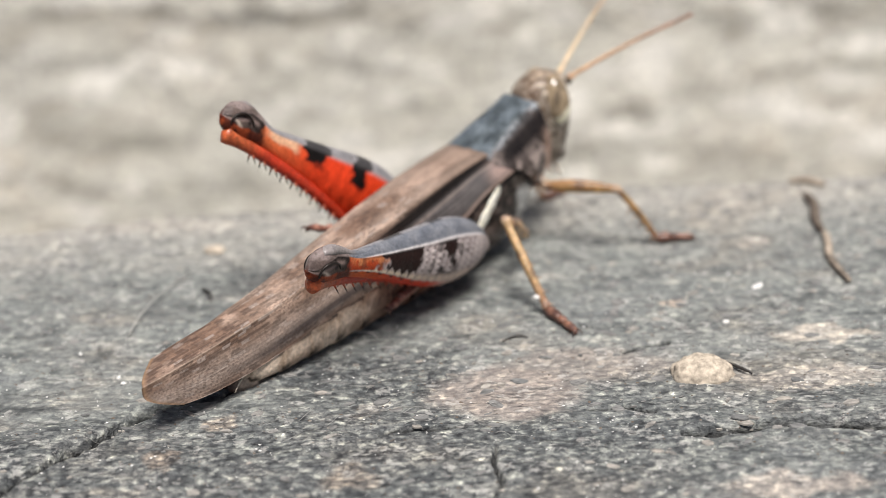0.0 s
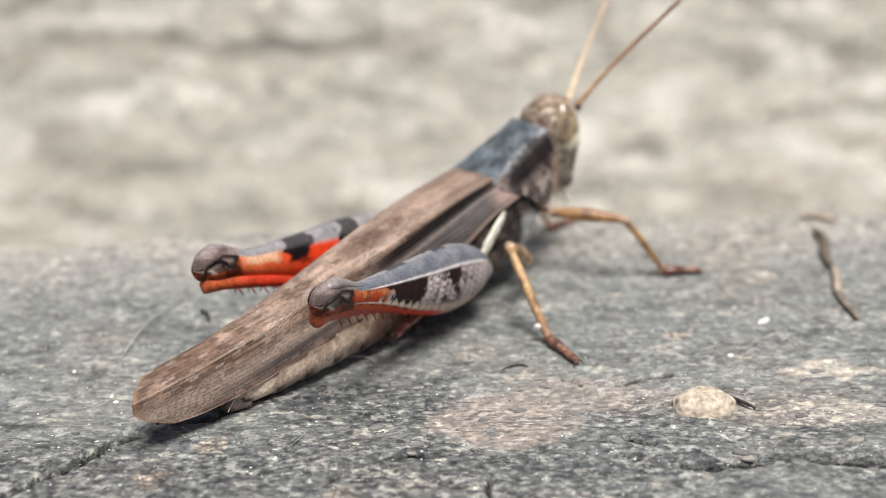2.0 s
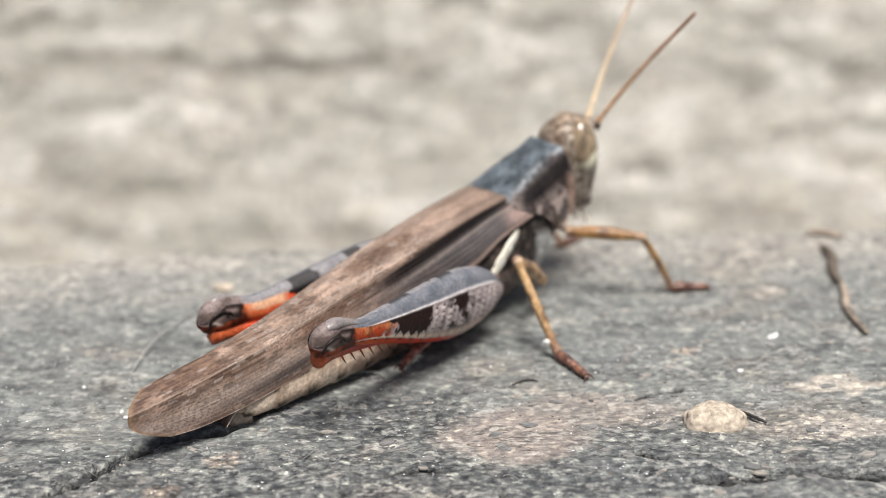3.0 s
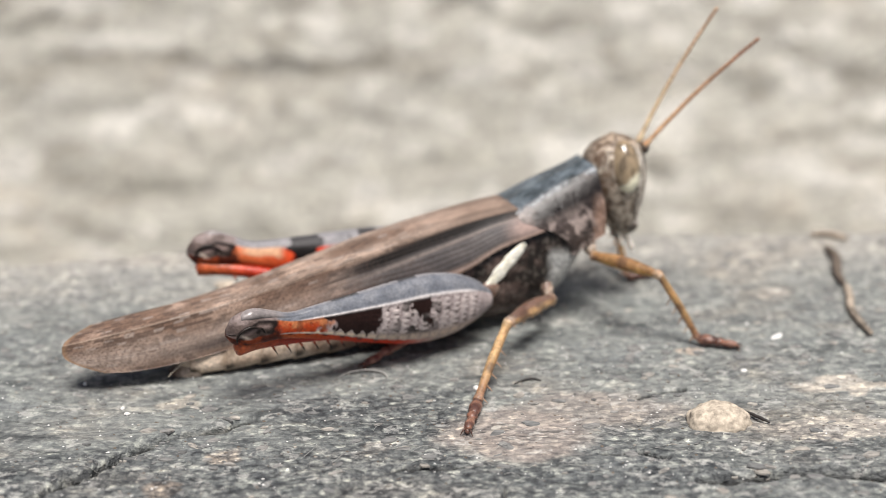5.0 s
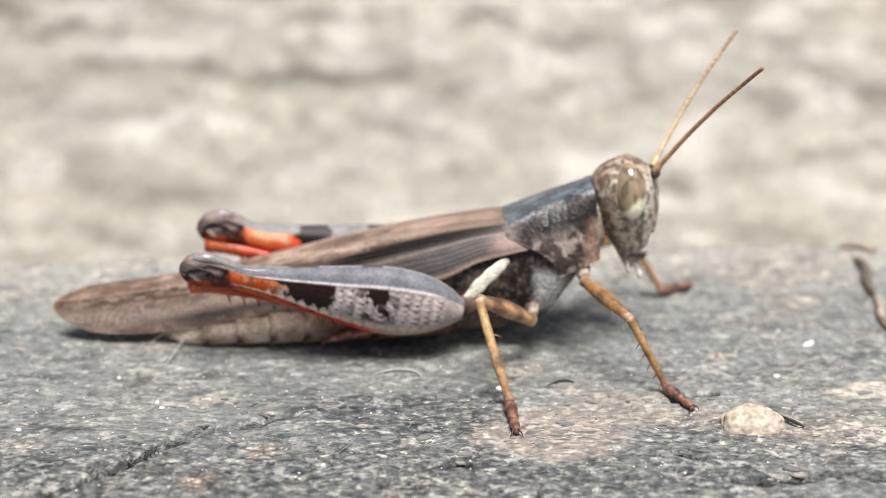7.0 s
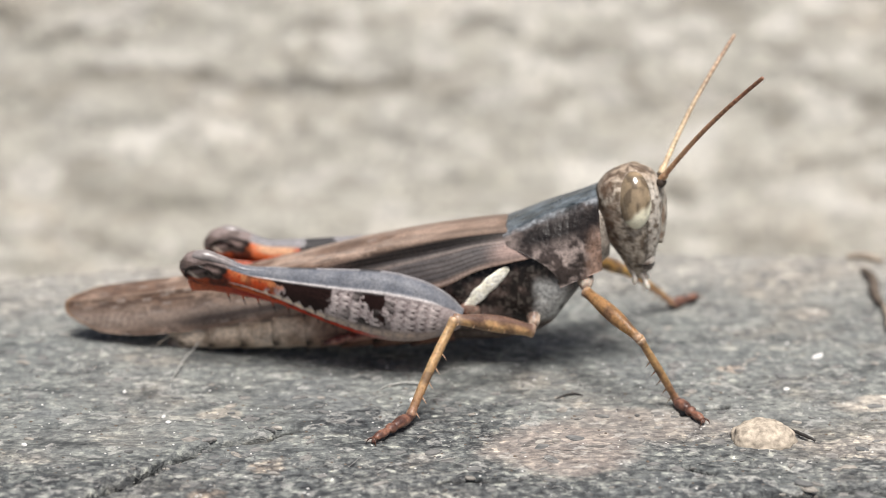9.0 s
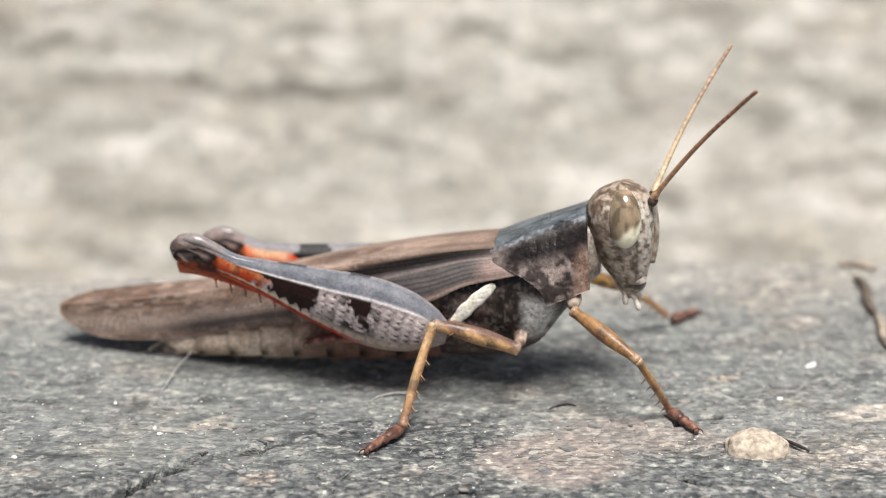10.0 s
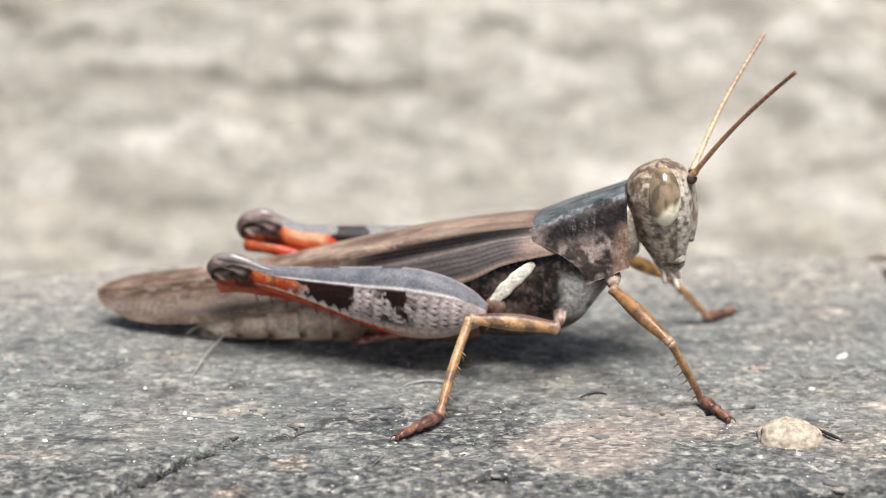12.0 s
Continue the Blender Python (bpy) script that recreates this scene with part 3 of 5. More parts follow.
    col = mix(col, np.array((0.05, 0.04, 0.04)), bell(v, 0.85, 0.08) * step(-24, -17, x) * step(-8, -12, x) * 0.9)
    col = mix(col, np.array((0.32, 0.27, 0.23)), np.clip(vein * 0.15 * (0.3 + field(q, 1.1, 149)) * step(-4, -12, x), 0, 1))
    # net of fine cross veins
    net = np.maximum(step(0.55, 0.95, np.abs(np.sin((x * 2.3 + 0.37 * np.floor(v * 26) + 2.4 * field(q, (0.9, 1.6, 1.6), 175)) * np.pi)) ** 5), step(0.7, 0.97, np.abs(np.sin(v * 26 * np.pi)) ** 3) * 0.5)
    col = mix(col, np.array((0.075, 0.048, 0.038)), net * 0.55 * (0.25 + 0.75 * step(-4, -10, x)) * step(-0.6, -2.0, x) * (0.3 + 0.7 * step(0.35, 0.6, field(q, (0.6, 1.2, 1.2), 169))))
    col = mix(col, np.array((0.24, 0.15, 0.09)), step(0.985, 0.997, u + 0.01 * (spots - 0.5)) * 0.8)
    col = mix(col, np.array((0.46, 0.37, 0.29)), bell(v, k, 0.018) * step(-3, -8, x) * 0.25)
    p = p * np.array([1, side, 1]) * SIZE
    if side > 0:
        return shell("forewing", p[:, ::-1], -0.06 * -1, WING, col[:, ::-1])
    return shell("forewing", p, 0.06, WING, col)


for side in (-1, 1):
    part("forewing", build_wing(side), grasshopper, "folded brown mottled forewing with a dark stripe")


def build_pronotum():
    nu, nv = 90, 140
    u, a = np.meshgrid(np.linspace(0, 1, nu), np.linspace(-1, 1, nv), indexing="ij")
    s = np.abs(a)
    rear = -1.9 + 0.2 * s + 3.5 * step(0.22, 1.0, s) ** 1.1
    front = 3.75 + 0.15 * s - 0.12 * np.cos(a * 3)
    x = rear + (front - rear) * u
    crest = 7.13 + (x + 0.84) * 0.425 + 0.04 * np.sin(x * 1.3)
    bottom = 4.35 + 0.42 * (x - 1.8) * (x > 1.8) + 0.1 * (x < 1.8)
    k = 0.30
    wk = curve(x, [(-2.2, 1.6), (0.0, 1.4), (2.0, 1.15), (4.0, 1.2)])
    wl = curve(x, [(-2.2, 2.4), (1.0, 2.65), (4.0, 2.2)])
    f, g = np.clip(s / k, 0, 1), np.clip((s - k) / (1 - k), 0, 1)
    y = np.where(s < k, wk * np.sin(f * np.pi / 2) ** 0.85, wk + (wl - wk) * np.sin(g * np.pi * 0.62) ** 0.9)
    drop = 0.16
    z = np.where(s < k, crest - drop * f ** 2.4, crest - drop + (bottom - crest + drop) * g ** 1.1)
    ridge = bell(s, k, 0.02) * 0.06 + bell(a, 0, 0.018) * 0.05
    cut = (bell(x, 1.2, 0.06) + bell(x, 2.2, 0.06)) * 0.018 * step(0.05, 0.4, s)
    pits = (fractal(np.stack([x, y, z], -1), 4.0, 3, 71) - 0.5) * 0.035 * step(0.3, 0.5, s)
    out = np.sign(a) * (y + np.where(s > k, ridge - cut + pits, 0))
    z = z + np.where(s <= k, ridge - cut, 0)
    p = np.stack([x, out, z], -1)
    n = fractal(p, 1.5, 4, 73)
    col = mix(np.array((0.055, 0.067, 0.074)), np.array(SLATE) * 0.85, step(0.35, 0.65, n))
    side_col = mix(np.array((0.055, 0.042, 0.038)), np.array((0.33, 0.27, 0.245)), step(0.38, 0.62, fractal(p, 2.6, 4, 79)) * (0.40 + 0.60 * step(0.5, 0.75, s)))
    col = mix(col, side_col, step(k - 0.05, k + 0.08, s + 0.08 * (n - 0.5)))
    dark = 1.25 * bell(s, 0.46, 0.15) * step(-1.0, 0.2, x) * step(0.30, 0.50, fractal(p, 1.3, 3, 83) + 0.14)
    col = mix(col, np.array((0.012, 0.009, 0.008)), np.clip(dark * 0.9, 0, 1))
    col = mix(col, np.array((0.34, 0.21, 0.15)), step(2.9, 3.6, x) * step(0.5, 0.75, s) * 0.7)
    # painted glint: a broken blue-white band along each side ridge
    col = mix(col, np.array((0.33, 0.355, 0.38)), bell(s, k - 0.02, 0.05) * step(0.35, 0.6, fractal(p, 2.5, 3, 87)) * 0.8)
    col = mix(col, np.array((0.05, 0.04, 0.035)), step(0.02, 0.0, u) * 0.6)
    return shell("pronotum", p[:, ::-1] * SIZE, 0.12, ROUGH_CUTICLE, col[:, ::-1])


part("pronotum", build_pronotum(), grasshopper, "slate grey saddle plate with dark mottled sides")


def thorax_half(x):
    return curve(x, [(-7.0, 1.6), (-4.0, 2.25), (-1.0, 2.45), (2.0, 2.4), (3.6, 1.6), (4.4, 1.0)])


def thorax_sides(x):
    """The under side and the back."""
    low = curve(x, [(-7.0, 0.1), (-4.0, 0.3), (-1.0, 0.55), (1.2, 1.45), (2.5, 3.2), (3.6, 4.6), (4.4, 5.4)])
    top = curve(x, [(-7.0, 4.6), (-3.0, 5.9), (1.0, 7.4), (3.0, 8.2), (4.4, 8.6)])
    return low, top


def build_thorax():
    x = np.linspace(-7.0, 4.4, 120)
    low, top = thorax_sides(x)

    def paint(p, u, s, r):
        n = fractal(p, 1.4, 4, 91)
        col = mix(np.array((0.012, 0.009, 0.008)), np.array((0.10, 0.07, 0.06)), step(0.42, 0.7, n))
        grey = step(0.2, 0.7, p[..., 0]) * step(2.6, 1.7, p[..., 0]) * step(1.9, 2.5, p[..., 2]) * step(5.0, 4.2, p[..., 2])
        col = mix(col, np.array((0.42, 0.425, 0.41)), grey * step(0.28, 0.5, n) * 0.95)
        # shade beneath the body, painted into the thorax's lower part
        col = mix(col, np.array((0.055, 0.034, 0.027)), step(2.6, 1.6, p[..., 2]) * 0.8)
        return mix(col, np.array((0.45, 0.40, 0.34)), step(0.60, 0.72, field(p, 8.0, 97)) * 0.13 + step(3.2, 3.9, p[..., 0]) * 0.6)

    c = np.stack([x, x * 0, (low + top) / 2], -1)
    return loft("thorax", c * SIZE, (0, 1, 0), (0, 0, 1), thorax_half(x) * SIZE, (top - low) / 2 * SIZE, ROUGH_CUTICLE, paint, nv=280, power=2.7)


thorax = part("thorax", build_thorax(), grasshopper, "blackish thorax side with a pale grey patch")


def build_stripe(side):
    w = np.linspace(0, 1, 24)
    x, z = -1.0 - 2.3 * w - 0.12 * np.sin(w * np.pi), 5.25 - 2.45 * w
    low, top = thorax_sides(x)
    y = thorax_half(x) * (1 - np.abs((z - (low + top) / 2) / ((top - low) / 2)) ** 2.7) ** (1 / 2.7)
    c = np.stack([x, side * (y + 0.10), z], -1)
    r = 0.36 * np.minimum(1, 0.45 + 3 * w) * np.minimum(1, 0.45 + 1.8 * (1 - w)) * (1 + 0.08 * np.sin(w * 23))
    return tube("pale_stripe", c * SIZE, r, CUTICLE, lambda p, u: mix(np.array((0.97, 0.95, 0.84)), np.array((0.88, 0.85, 0.70)), cells(p, 5, 3)), nv=14, flat=0.22)


for side in (-1, 1):
    part("pale_stripe", build_stripe(side), thorax, "cream white slanting bar")


def build_coxa(x, y, z, r, pale=(0.52, 0.43, 0.35)):
    w = np.linspace(0, 1, 12)
    c = np.stack([x + 0 * w, y * (0.72 + 0.28 * w), z + 0.7 - 0.7 * w], -1)
    return tube("coxa", c * SIZE, r * np.sin(np.pi * (0.25 + 0.65 * w)) ** 0.7, LEG, lambda p, u: mix(np.array((0.16, 0.105, 0.08)), np.array(pale), step(0.35, 0.7, field(p, 3, 5))), nv=14)


for side in (-1, 1):
    part("front_coxa", build_coxa(3.17, side * 2.36, 4.15, 0.42), thorax)
    part("middle_coxa", build_coxa(0.42, side * 2.85, 2.0, 0.36), thorax)
    part("hind_coxa", build_coxa(-3.0, side * 2.4, 2.25, 0.7, (0.26, 0.18, 0.145)), thorax)


def abdomen_line(x):
    low = curve(x, [(-20.6, -0.6), (-19.2, -0.85), (-15.1, -0.6), (-11.2, -0.4), (-7.0, -0.1), (-4.0, 0.2)])
    top = curve(x, [(-20.6, 0.25), (-19.2, 0.9), (-15.0, 2.0), (-11.0, 3.2), (-4.0, 4.6)])
    return low, top


def abdomen_paint(p, u, s, r):
    n = fractal(p, 1.6, 4, 101)
    col = mix(np.array((0.46, 0.35, 0.26)), np.array((0.76, 0.62, 0.49)), step(0.35, 0.65, n))
    col = mix(col, np.array((0.11, 0.08, 0.06)), step(0.1, 0.5, s) * 0.7)
    # front segments coloured dark for the shade under the hind thighs
    col = mix(col, np.array((0.12, 0.045, 0.028)), step(-14.5, -9.5, p[..., 0]) * 0.88)
    return mix(col, np.array(BLACK), bell(s, -0.55, 0.22) * step(0.70, 0.9, u) * 0.95)


def build_segment(x0, x1, swell):
    x = np.linspace(x0, x1, 16)
    low, top = abdomen_line(x)
    half = curve(x, [(-20.6, 0.75), (-18.5, 1.4), (-14.0, 1.85), (-8.0, 2.15), (-4.0, 2.2)])
    f = 1 + swell * np.linspace(-0.3, 1, 16) * 0.06
    c = np.stack([x, 0 * x, (low + top) / 2], -1)
    return loft("abdomen_segment", c * SIZE, (0, 1, 0), (0, 0, 1), half * f * SIZE, (top - low) / 2 * f * SIZE, CUTICLE, abdomen_paint, nv=44, power=2.9)


abdomen = part("abdomen", build_segment(-4.0, -6.4, 1), grasshopper, "tan ringed abdomen with dark dots")
bounds = np.linspace(-6.3, -19.6, 8)
for i in range(7):
    part("abdomen_segment", build_segment(bounds[i], bounds[i + 1] - 0.25, 1), abdomen)


def build_valve(y, z, tip_z):
    w = np.linspace(0, 1, 14)
    c = np.stack([-19.3 - 1.5 * w, y * (1 - 0.4 * w), z + (tip_z - z) * w], -1)
    return tube("tail_valve", c * SIZE, 0.55 * (1 - w) ** 0.5 + 0.04, CUTICLE, lambda p, u: mix(np.array((0.50, 0.40, 0.32)), np.array((0.12, 0.07, 0.05)), step(0.5, 1, u)), nv=12)


for y, z, t in ((-0.5, -0.1, 0.05), (0.5, -0.1, 0.05), (-0.4, -0.7, -0.95), (0.4, -0.7, -0.95)):
    part("tail_valve", build_valve(y, z, t), abdomen)
for side in (-1, 1):
    w = np.linspace(0, 1, 10)
    c = np.stack([-19.4 - 1.7 * w, side * (0.6 + 0.5 * w), 0.25 - 0.9 * w + 0.15 * np.sin(w * 3)], -1)
    part("cercus", tube("cercus", c * SIZE, 0.10 * (1 - 0.8 * w), CUTICLE, (0.55, 0.48, 0.38), nv=8), abdomen)


def build_head():
    z = np.linspace(0, 1, 90) ** 0.92 * 6.75 + 3.9
    front = curve(z, [(3.9, 6.15), (4.4, 6.6), (5.2, 6.95), (6.9, 7.25), (8.5, 7.25), (9.6, 7.05), (10.2, 6.75), (10.5, 6.2), (10.66, 5.5)])
    back = curve(z, [(3.9, 5.75), (4.4, 5.45), (5.2, 5.0), (6.5, 4.1), (7.6, 3.7), (9.1, 3.55), (9.9, 3.95), (10.4, 4.7), (10.66, 5.3)])
    half = curve(z, [(3.9, 0.4), (4.6, 0.95), (5.6, 1.35), (6.6, 1.6), (8.0, 1.75), (9.2, 1.6), (10.0, 1.2), (10.5, 0.7), (10.66, 0.2)])

    def paint(p, u, s, r):
        n = fractal(p, 4.2, 3, 111)
        col = mix(np.array((0.15, 0.115, 0.085)), np.array((0.48, 0.42, 0.345)), step(0.38, 0.60, n))
        col = mix(col, np.array((0.58, 0.54, 0.48)), step(6.0, 6.6, p[..., 0]) * step(0.3, 0.5, n) * 0.7)
        rear = step(5.4, 4.2, p[..., 0])
        col = mix(col, np.array((0.10, 0.062, 0.042)), rear * 0.75 * step(0.36, 0.60, fractal(p, 1.5, 3, 113) + 0.16 * bell(p[..., 2], 8.0, 0.9)))
        crown = step(9.6, 10.2, p[..., 2])
        col = mix(col, mix(np.array((0.12, 0.085, 0.06)), np.array((0.36, 0.28, 0.21)), step(0.42, 0.58, n)), crown * 0.85)
        band = bell(np.abs(p[..., 1]), 0.75, 0.13) * step(8.8, 9.4, p[..., 2])
        col = mix(col, np.array((0.42, 0.34, 0.27)), band * step(0.45, 0.6, n) * 0.6)
        groove = bell(p[..., 0], 6.35, 0.07) * step(8.2, 7.6, p[..., 2])
        col = mix(col, np.array((0.10, 0.085, 0.07)), groove * 0.8)
        return mix(col, np.array((0.08, 0.06, 0.05)), cells(p, 3.2, 115) * step(7.6, 6.6, p[..., 2]) * 0.4)

    c = np.stack([(front + back) / 2, 0 * z, z], -1)
    return loft("head", c * SIZE, (0, 1, 0), (1, 0, 0), half * SIZE, (front - back) / 2 * SIZE, CUTICLE, paint, nv=80, power=2.5)


head = part("head", build_head(), grasshopper, "pale mottled brown and grey head")
head.matrix_basis = Matrix.Translation(Vector((4.2, 0, 7.6)) * 0.05 * MM) @ Matrix.Scale(0.95, 4)


def build_eye(side):
    w = np.linspace(0.0, np.pi, 40)
    c = np.stack([5.72 + 0.10 * np.cos(w), side * (1.25 + 0.36 * np.cos(w)), 8.95 - 1.55 * np.cos(w)], -1)
    r = np.sin(w) * 0.98 + 0.01

    def paint(p, u, s, r_):
        low = u - 0.16 * (p[..., 0] / SIZE - 5.7) + 0.16 * (field(p, 2.2, 7) - 0.5)
        brown = step(0.30, 0.42, low)
        col = mix(np.array((0.84, 0.81, 0.62)), np.array((0.29, 0.22, 0.14)), brown)
        streak = step(0.45, 0.60, field(p, (4.0, 3.0, 1.3), 9))
        col = mix(col, np.array((0.10, 0.075, 0.05)), streak * 0.8 * brown)
        return mix(col, np.array((0.34, 0.25, 0.15)), step(0.82, 0.92, u) * 0.7)

    return loft("eye", c * SIZE, (0, side, 0), (1, 0, 0), r * 0.90 * SIZE, r * 0.92 * SIZE, EYE, paint, nv=44)


for side in (-1, 1):
    part("eye", build_eye(side), head, "large oval eye, brown above and cream below")


def build_palp(side, x, z, reach):
    w = np.linspace(0, 1, 16)
    c = np.stack([x + reach * w, side * (0.55 + 0.3 * w), z - 1.15 * w + 0.25 * np.sin(w * 3.1)], -1)
    return tube("palp", c * SIZE, 0.17 - 0.06 * w + 0.05 * np.sin(w * 9) ** 2, LEG, lambda p, u: mix(np.array((0.42, 0.36, 0.30)), np.array((0.68, 0.63, 0.56)), u), nv=10)


for side in (-1, 1):
    part("palp", build_palp(side, 5.9, 4.6, 0.75), head)
    part("palp", build_palp(side, 5.6, 4.9, 0.3), head)
    w = np.linspace(0, 1, 16)
    c = np.stack([6.15 + 0.35 * np.sin(w * 3), side * (0.72 - 0.1 * w), 5.7 - 1.25 * w], -1)
    part("mandible", tube("mandible", c * SIZE, 0.5 * np.sin(0.5 + w * 2.4), CUTICLE, lambda p, u: mix(np.array((0.40, 0.37, 0.33)), np.array((0.16, 0.12, 0.10)), step(0.45, 0.6, field(p, 4, 3))), nv=14), head, "pale grey jaw plate")
w = np.linspace(0, 1, 20)
c = np.stack([7.05 + 0.22 * np.sin(w * 3.0), 0 * w, 9.7 - 3.6 * w], -1)
part("face_ridge", tube("face_ridge", c * SIZE, 0.26 + 0.06 * w, CUTICLE, lambda p, u: mix(np.array((0.44, 0.40, 0.34)), np.array((0.22, 0.16, 0.12)), cells(p, 3, 21)), nv=14), head)

for side in (-1, 1):
    w = np.linspace(0, 1, 8)
    c = np.stack([6.9 + 0.5 * w, side * 0.55 + 0 * w, 9.75 + 0.1 * w], -1)
    part("antenna_socket", tube("antenna_socket", c * SIZE, 0.30 * np.sin(0.5 + 2.2 * w), CUTICLE, (0.06, 0.045, 0.035), nv=12), head, "dark antenna socket")

ANTENNA_BASE = {side: Vector((7.0 * SIZE, side * 0.5 * SIZE, 9.85 * SIZE)) for side in (-1, 1)}


def build_antenna(base, end):
    n = 150
    w = np.linspace(0, 1, n)
    c = np.stack([8.7 * w, 0 * w, 0.22 * np.sin(w * np.pi)], -1)
    r = 0.135 - 0.045 * w + 0.012 * np.abs(np.sin(w * 24 * np.pi))
    r[:8] = 0.20
    return tube("antenna", c, r, LEG, lambda p, u: mix(np.array(base), np.array(end), np.clip(step(0.2, 1.0, u) + 0.2 * np.sin(u * 24 * 2 * np.pi), 0, 1)), nv=10)


antenna = {
    -1: part("antenna", build_antenna((0.46, 0.29, 0.17), (0.22, 0.11, 0.07)), grasshopper, "thin ringed orange brown antenna"),
    1: part("antenna", build_antenna((0.60, 0.47, 0.31), (0.38, 0.26, 0.18)), grasshopper, "thin ringed straw-coloured antenna"),
}


# hind legs: x from hip to knee, z up, y outward times side
FEMUR = 15.0 * SIZE


def femur_top(u):
    return curve(u, [(0, 0.55), (0.06, 1.25), (0.16, 1.85), (0.30, 2.05), (0.5, 1.60), (0.7, 1.05), (0.80, 0.80), (0.88, 1.08), (0.95, 1.18), (1.01, 0.85), (1.035, 0.25)])


def femur_low(u):
    return curve(u, [(0, 0.5), (0.06, 1.1), (0.16, 1.75), (0.30, 1.95), (0.5, 1.45), (0.7, 0.85), (0.82, 0.62), (0.9, 0.70), (0.96, 0.78), (1.01, 0.62), (1.035, 0.2)])


def femur_hinge(u):
    return curve(u, [(0, 0.74), (0.15, 0.66), (0.3, 0.62), (0.5, 0.60), (0.7, 0.60), (0.83, 0.66), (1.035, 0.7)])


def femur_scales(u, s, rag):
    """Where a point lies on its scale, along and across, 0 to 1, and where the thigh has scales."""
    low, high = -0.60 + 0.45 * step(0.42, 0.84, u), femur_hinge(u)
    across = (s - low) / (high - low) * 6.5 + 0.7 * rag + 3.0 * u
    b = across % 1.0
    row = u * 25.0 - 0.45 * (2 * np.abs(b - 0.5)) ** 2 + 0.35 * rag
    on = step(0.05, 0.09, u) * step(0.62, 0.52, u) * step(0.10, 0.30, s - low) * step(0.02, 0.12, high - s)
    return row % 1.0, b, on


def build_femur(side):
    u = np.linspace(0, 1.035, 280)
    wide = curve(u, [(0, 0.5), (0.1, 1.0), (0.3, 1.15), (0.6, 0.8), (0.82, 0.52), (0.95, 0.60), (1.01, 0.45), (1.035, 0.12)])

    def paint(p, uu, s, r):
        uu = uu * 1.035
        o = r * side
        n = fractal(p, 1.8, 4, 121)
        rag = field(p, 2.6, 131) - 0.5
        fine = field(p, 6.0, 133) - 0.5
        hinge = femur_hinge(uu)
        # outer face: columns of pale scales with dark dots where they meet
        rim = -0.60 + 0.45 * step(0.42, 0.84, uu)
        outer = mix(np.array((0.34, 0.285, 0.28)), np.array((0.45, 0.385, 0.37)), step(0.3, 0.7, n))
        along_scale, across_scale, on = femur_scales(uu, s, rag)
        dome = np.clip(1 - 1.6 * (along_scale - 0.45) ** 2 * 4, 0, 1) * np.clip(1 - 4 * (across_scale - 0.5) ** 2, 0, 1) ** 0.5
        outer = mix(outer, np.array((0.60, 0.53, 0.51)), dome * on * 0.75)
        outer = mix(outer, np.array((0.20, 0.155, 0.15)), step(0.14, 0.03, np.minimum(along_scale, 1 - along_scale)) * on * 0.4)
        corner = step(0.26, 0.10, np.hypot(np.minimum(along_scale, 1 - along_scale) * 0.9, np.minimum(across_scale, 1 - across_scale)))
        outer = mix(outer, np.array((0.03, 0.018, 0.018)), corner * on * step(0.36, 0.52, field(p, 1.7, 153) + 0.15 * bell(uu, 0.33, 0.14)) * 0.85)
        outer = mix(outer, np.array((0.44, 0.345, 0.30)), step(0.30, 0.12, s - rim) * step(0.05, 0.1, uu) * 0.7)
        big = step(0.70, 0.78, field(p, (2.6, 0.6, 2.6), 127) + 0.12 * bell(uu, 0.33, 0.08)) * bell(uu, 0.33, 0.10) * step(-0.55, -0.3, s)
        outer = mix(outer, np.array(BLACK), big * 0.95)
        first = step(0.4, 0.6, bell(uu + 0.05 * rag, 0.325 - 0.05 * (hinge - s), 0.045 * (1 - 0.55 * np.clip((hinge - s) * 1.4, 0, 1))) + 0.9 * fine) * step(-0.1, 0.05, s + 0.8 * rag + 0.4 * fine)
        tooth = np.abs((uu * 24) % 1.0 - 0.5) * 2
        second = step(0.475, 0.49, uu + 0.03 * rag + 0.02 * fine) * step(0.70, 0.675, uu + 0.10 * rag + 0.06 * fine - 0.06 * (s - hinge)) * step(0.02, 0.07, s - rim - 0.26 * tooth + 0.15 * fine)
        # cream lower ridge and the orange end
        cream = mix(np.array((0.66, 0.52, 0.42)), np.array((0.80, 0.66, 0.50)), step(0.3, 0.6, uu))
        outer = mix(outer, cream, bell(s, rim + 0.03, 0.10) * step(0.05, 0.2, uu) * step(0.80, 0.74, uu) * (0.35 + 0.65 * step(0.15, 0.45, tooth)))
        orange = mix(np.array((0.38, 0.05, 0.013)), np.array((0.42, 0.15, 0.062)), step(0.1, 0.6, s + 0.9 * rag + 0.5 * fine - 1.0 * (uu - 0.72)))
        orange = mix(orange, np.array((0.12, 0.04, 0.02)), step(0.50, 0.64, fractal(p, 3.2, 3, 181)) * 0.6)
        outer = mix(outer, orange, step(0.655, 0.71, uu + 0.10 * rag + 0.06 * fine + 0.05 * (s - 0.2)) * step(0.0, 0.08, s - rim))
        outer = mix(outer, np.array((0.018, 0.008, 0.007)), np.clip(first + second, 0, 1))
        under = mix(np.array((0.50, 0.035, 0.010)), np.array((0.55, 0.13, 0.035)), step(0.55, 0.85, uu) * 0.8)
        dots = step(0.55, 0.7, np.sin(uu * 95)) * bell(s, rim - 0.16, 0.06) * step(0.4, 0.5, uu) * step(0.86, 0.8, uu)
        outer = mix(outer, under, step(-0.06, -0.12, s - rim + 0.08 * fine) * step(0.22, 0.40, uu))
        outer = mix(outer, np.array(BLACK), dots * 0.9)
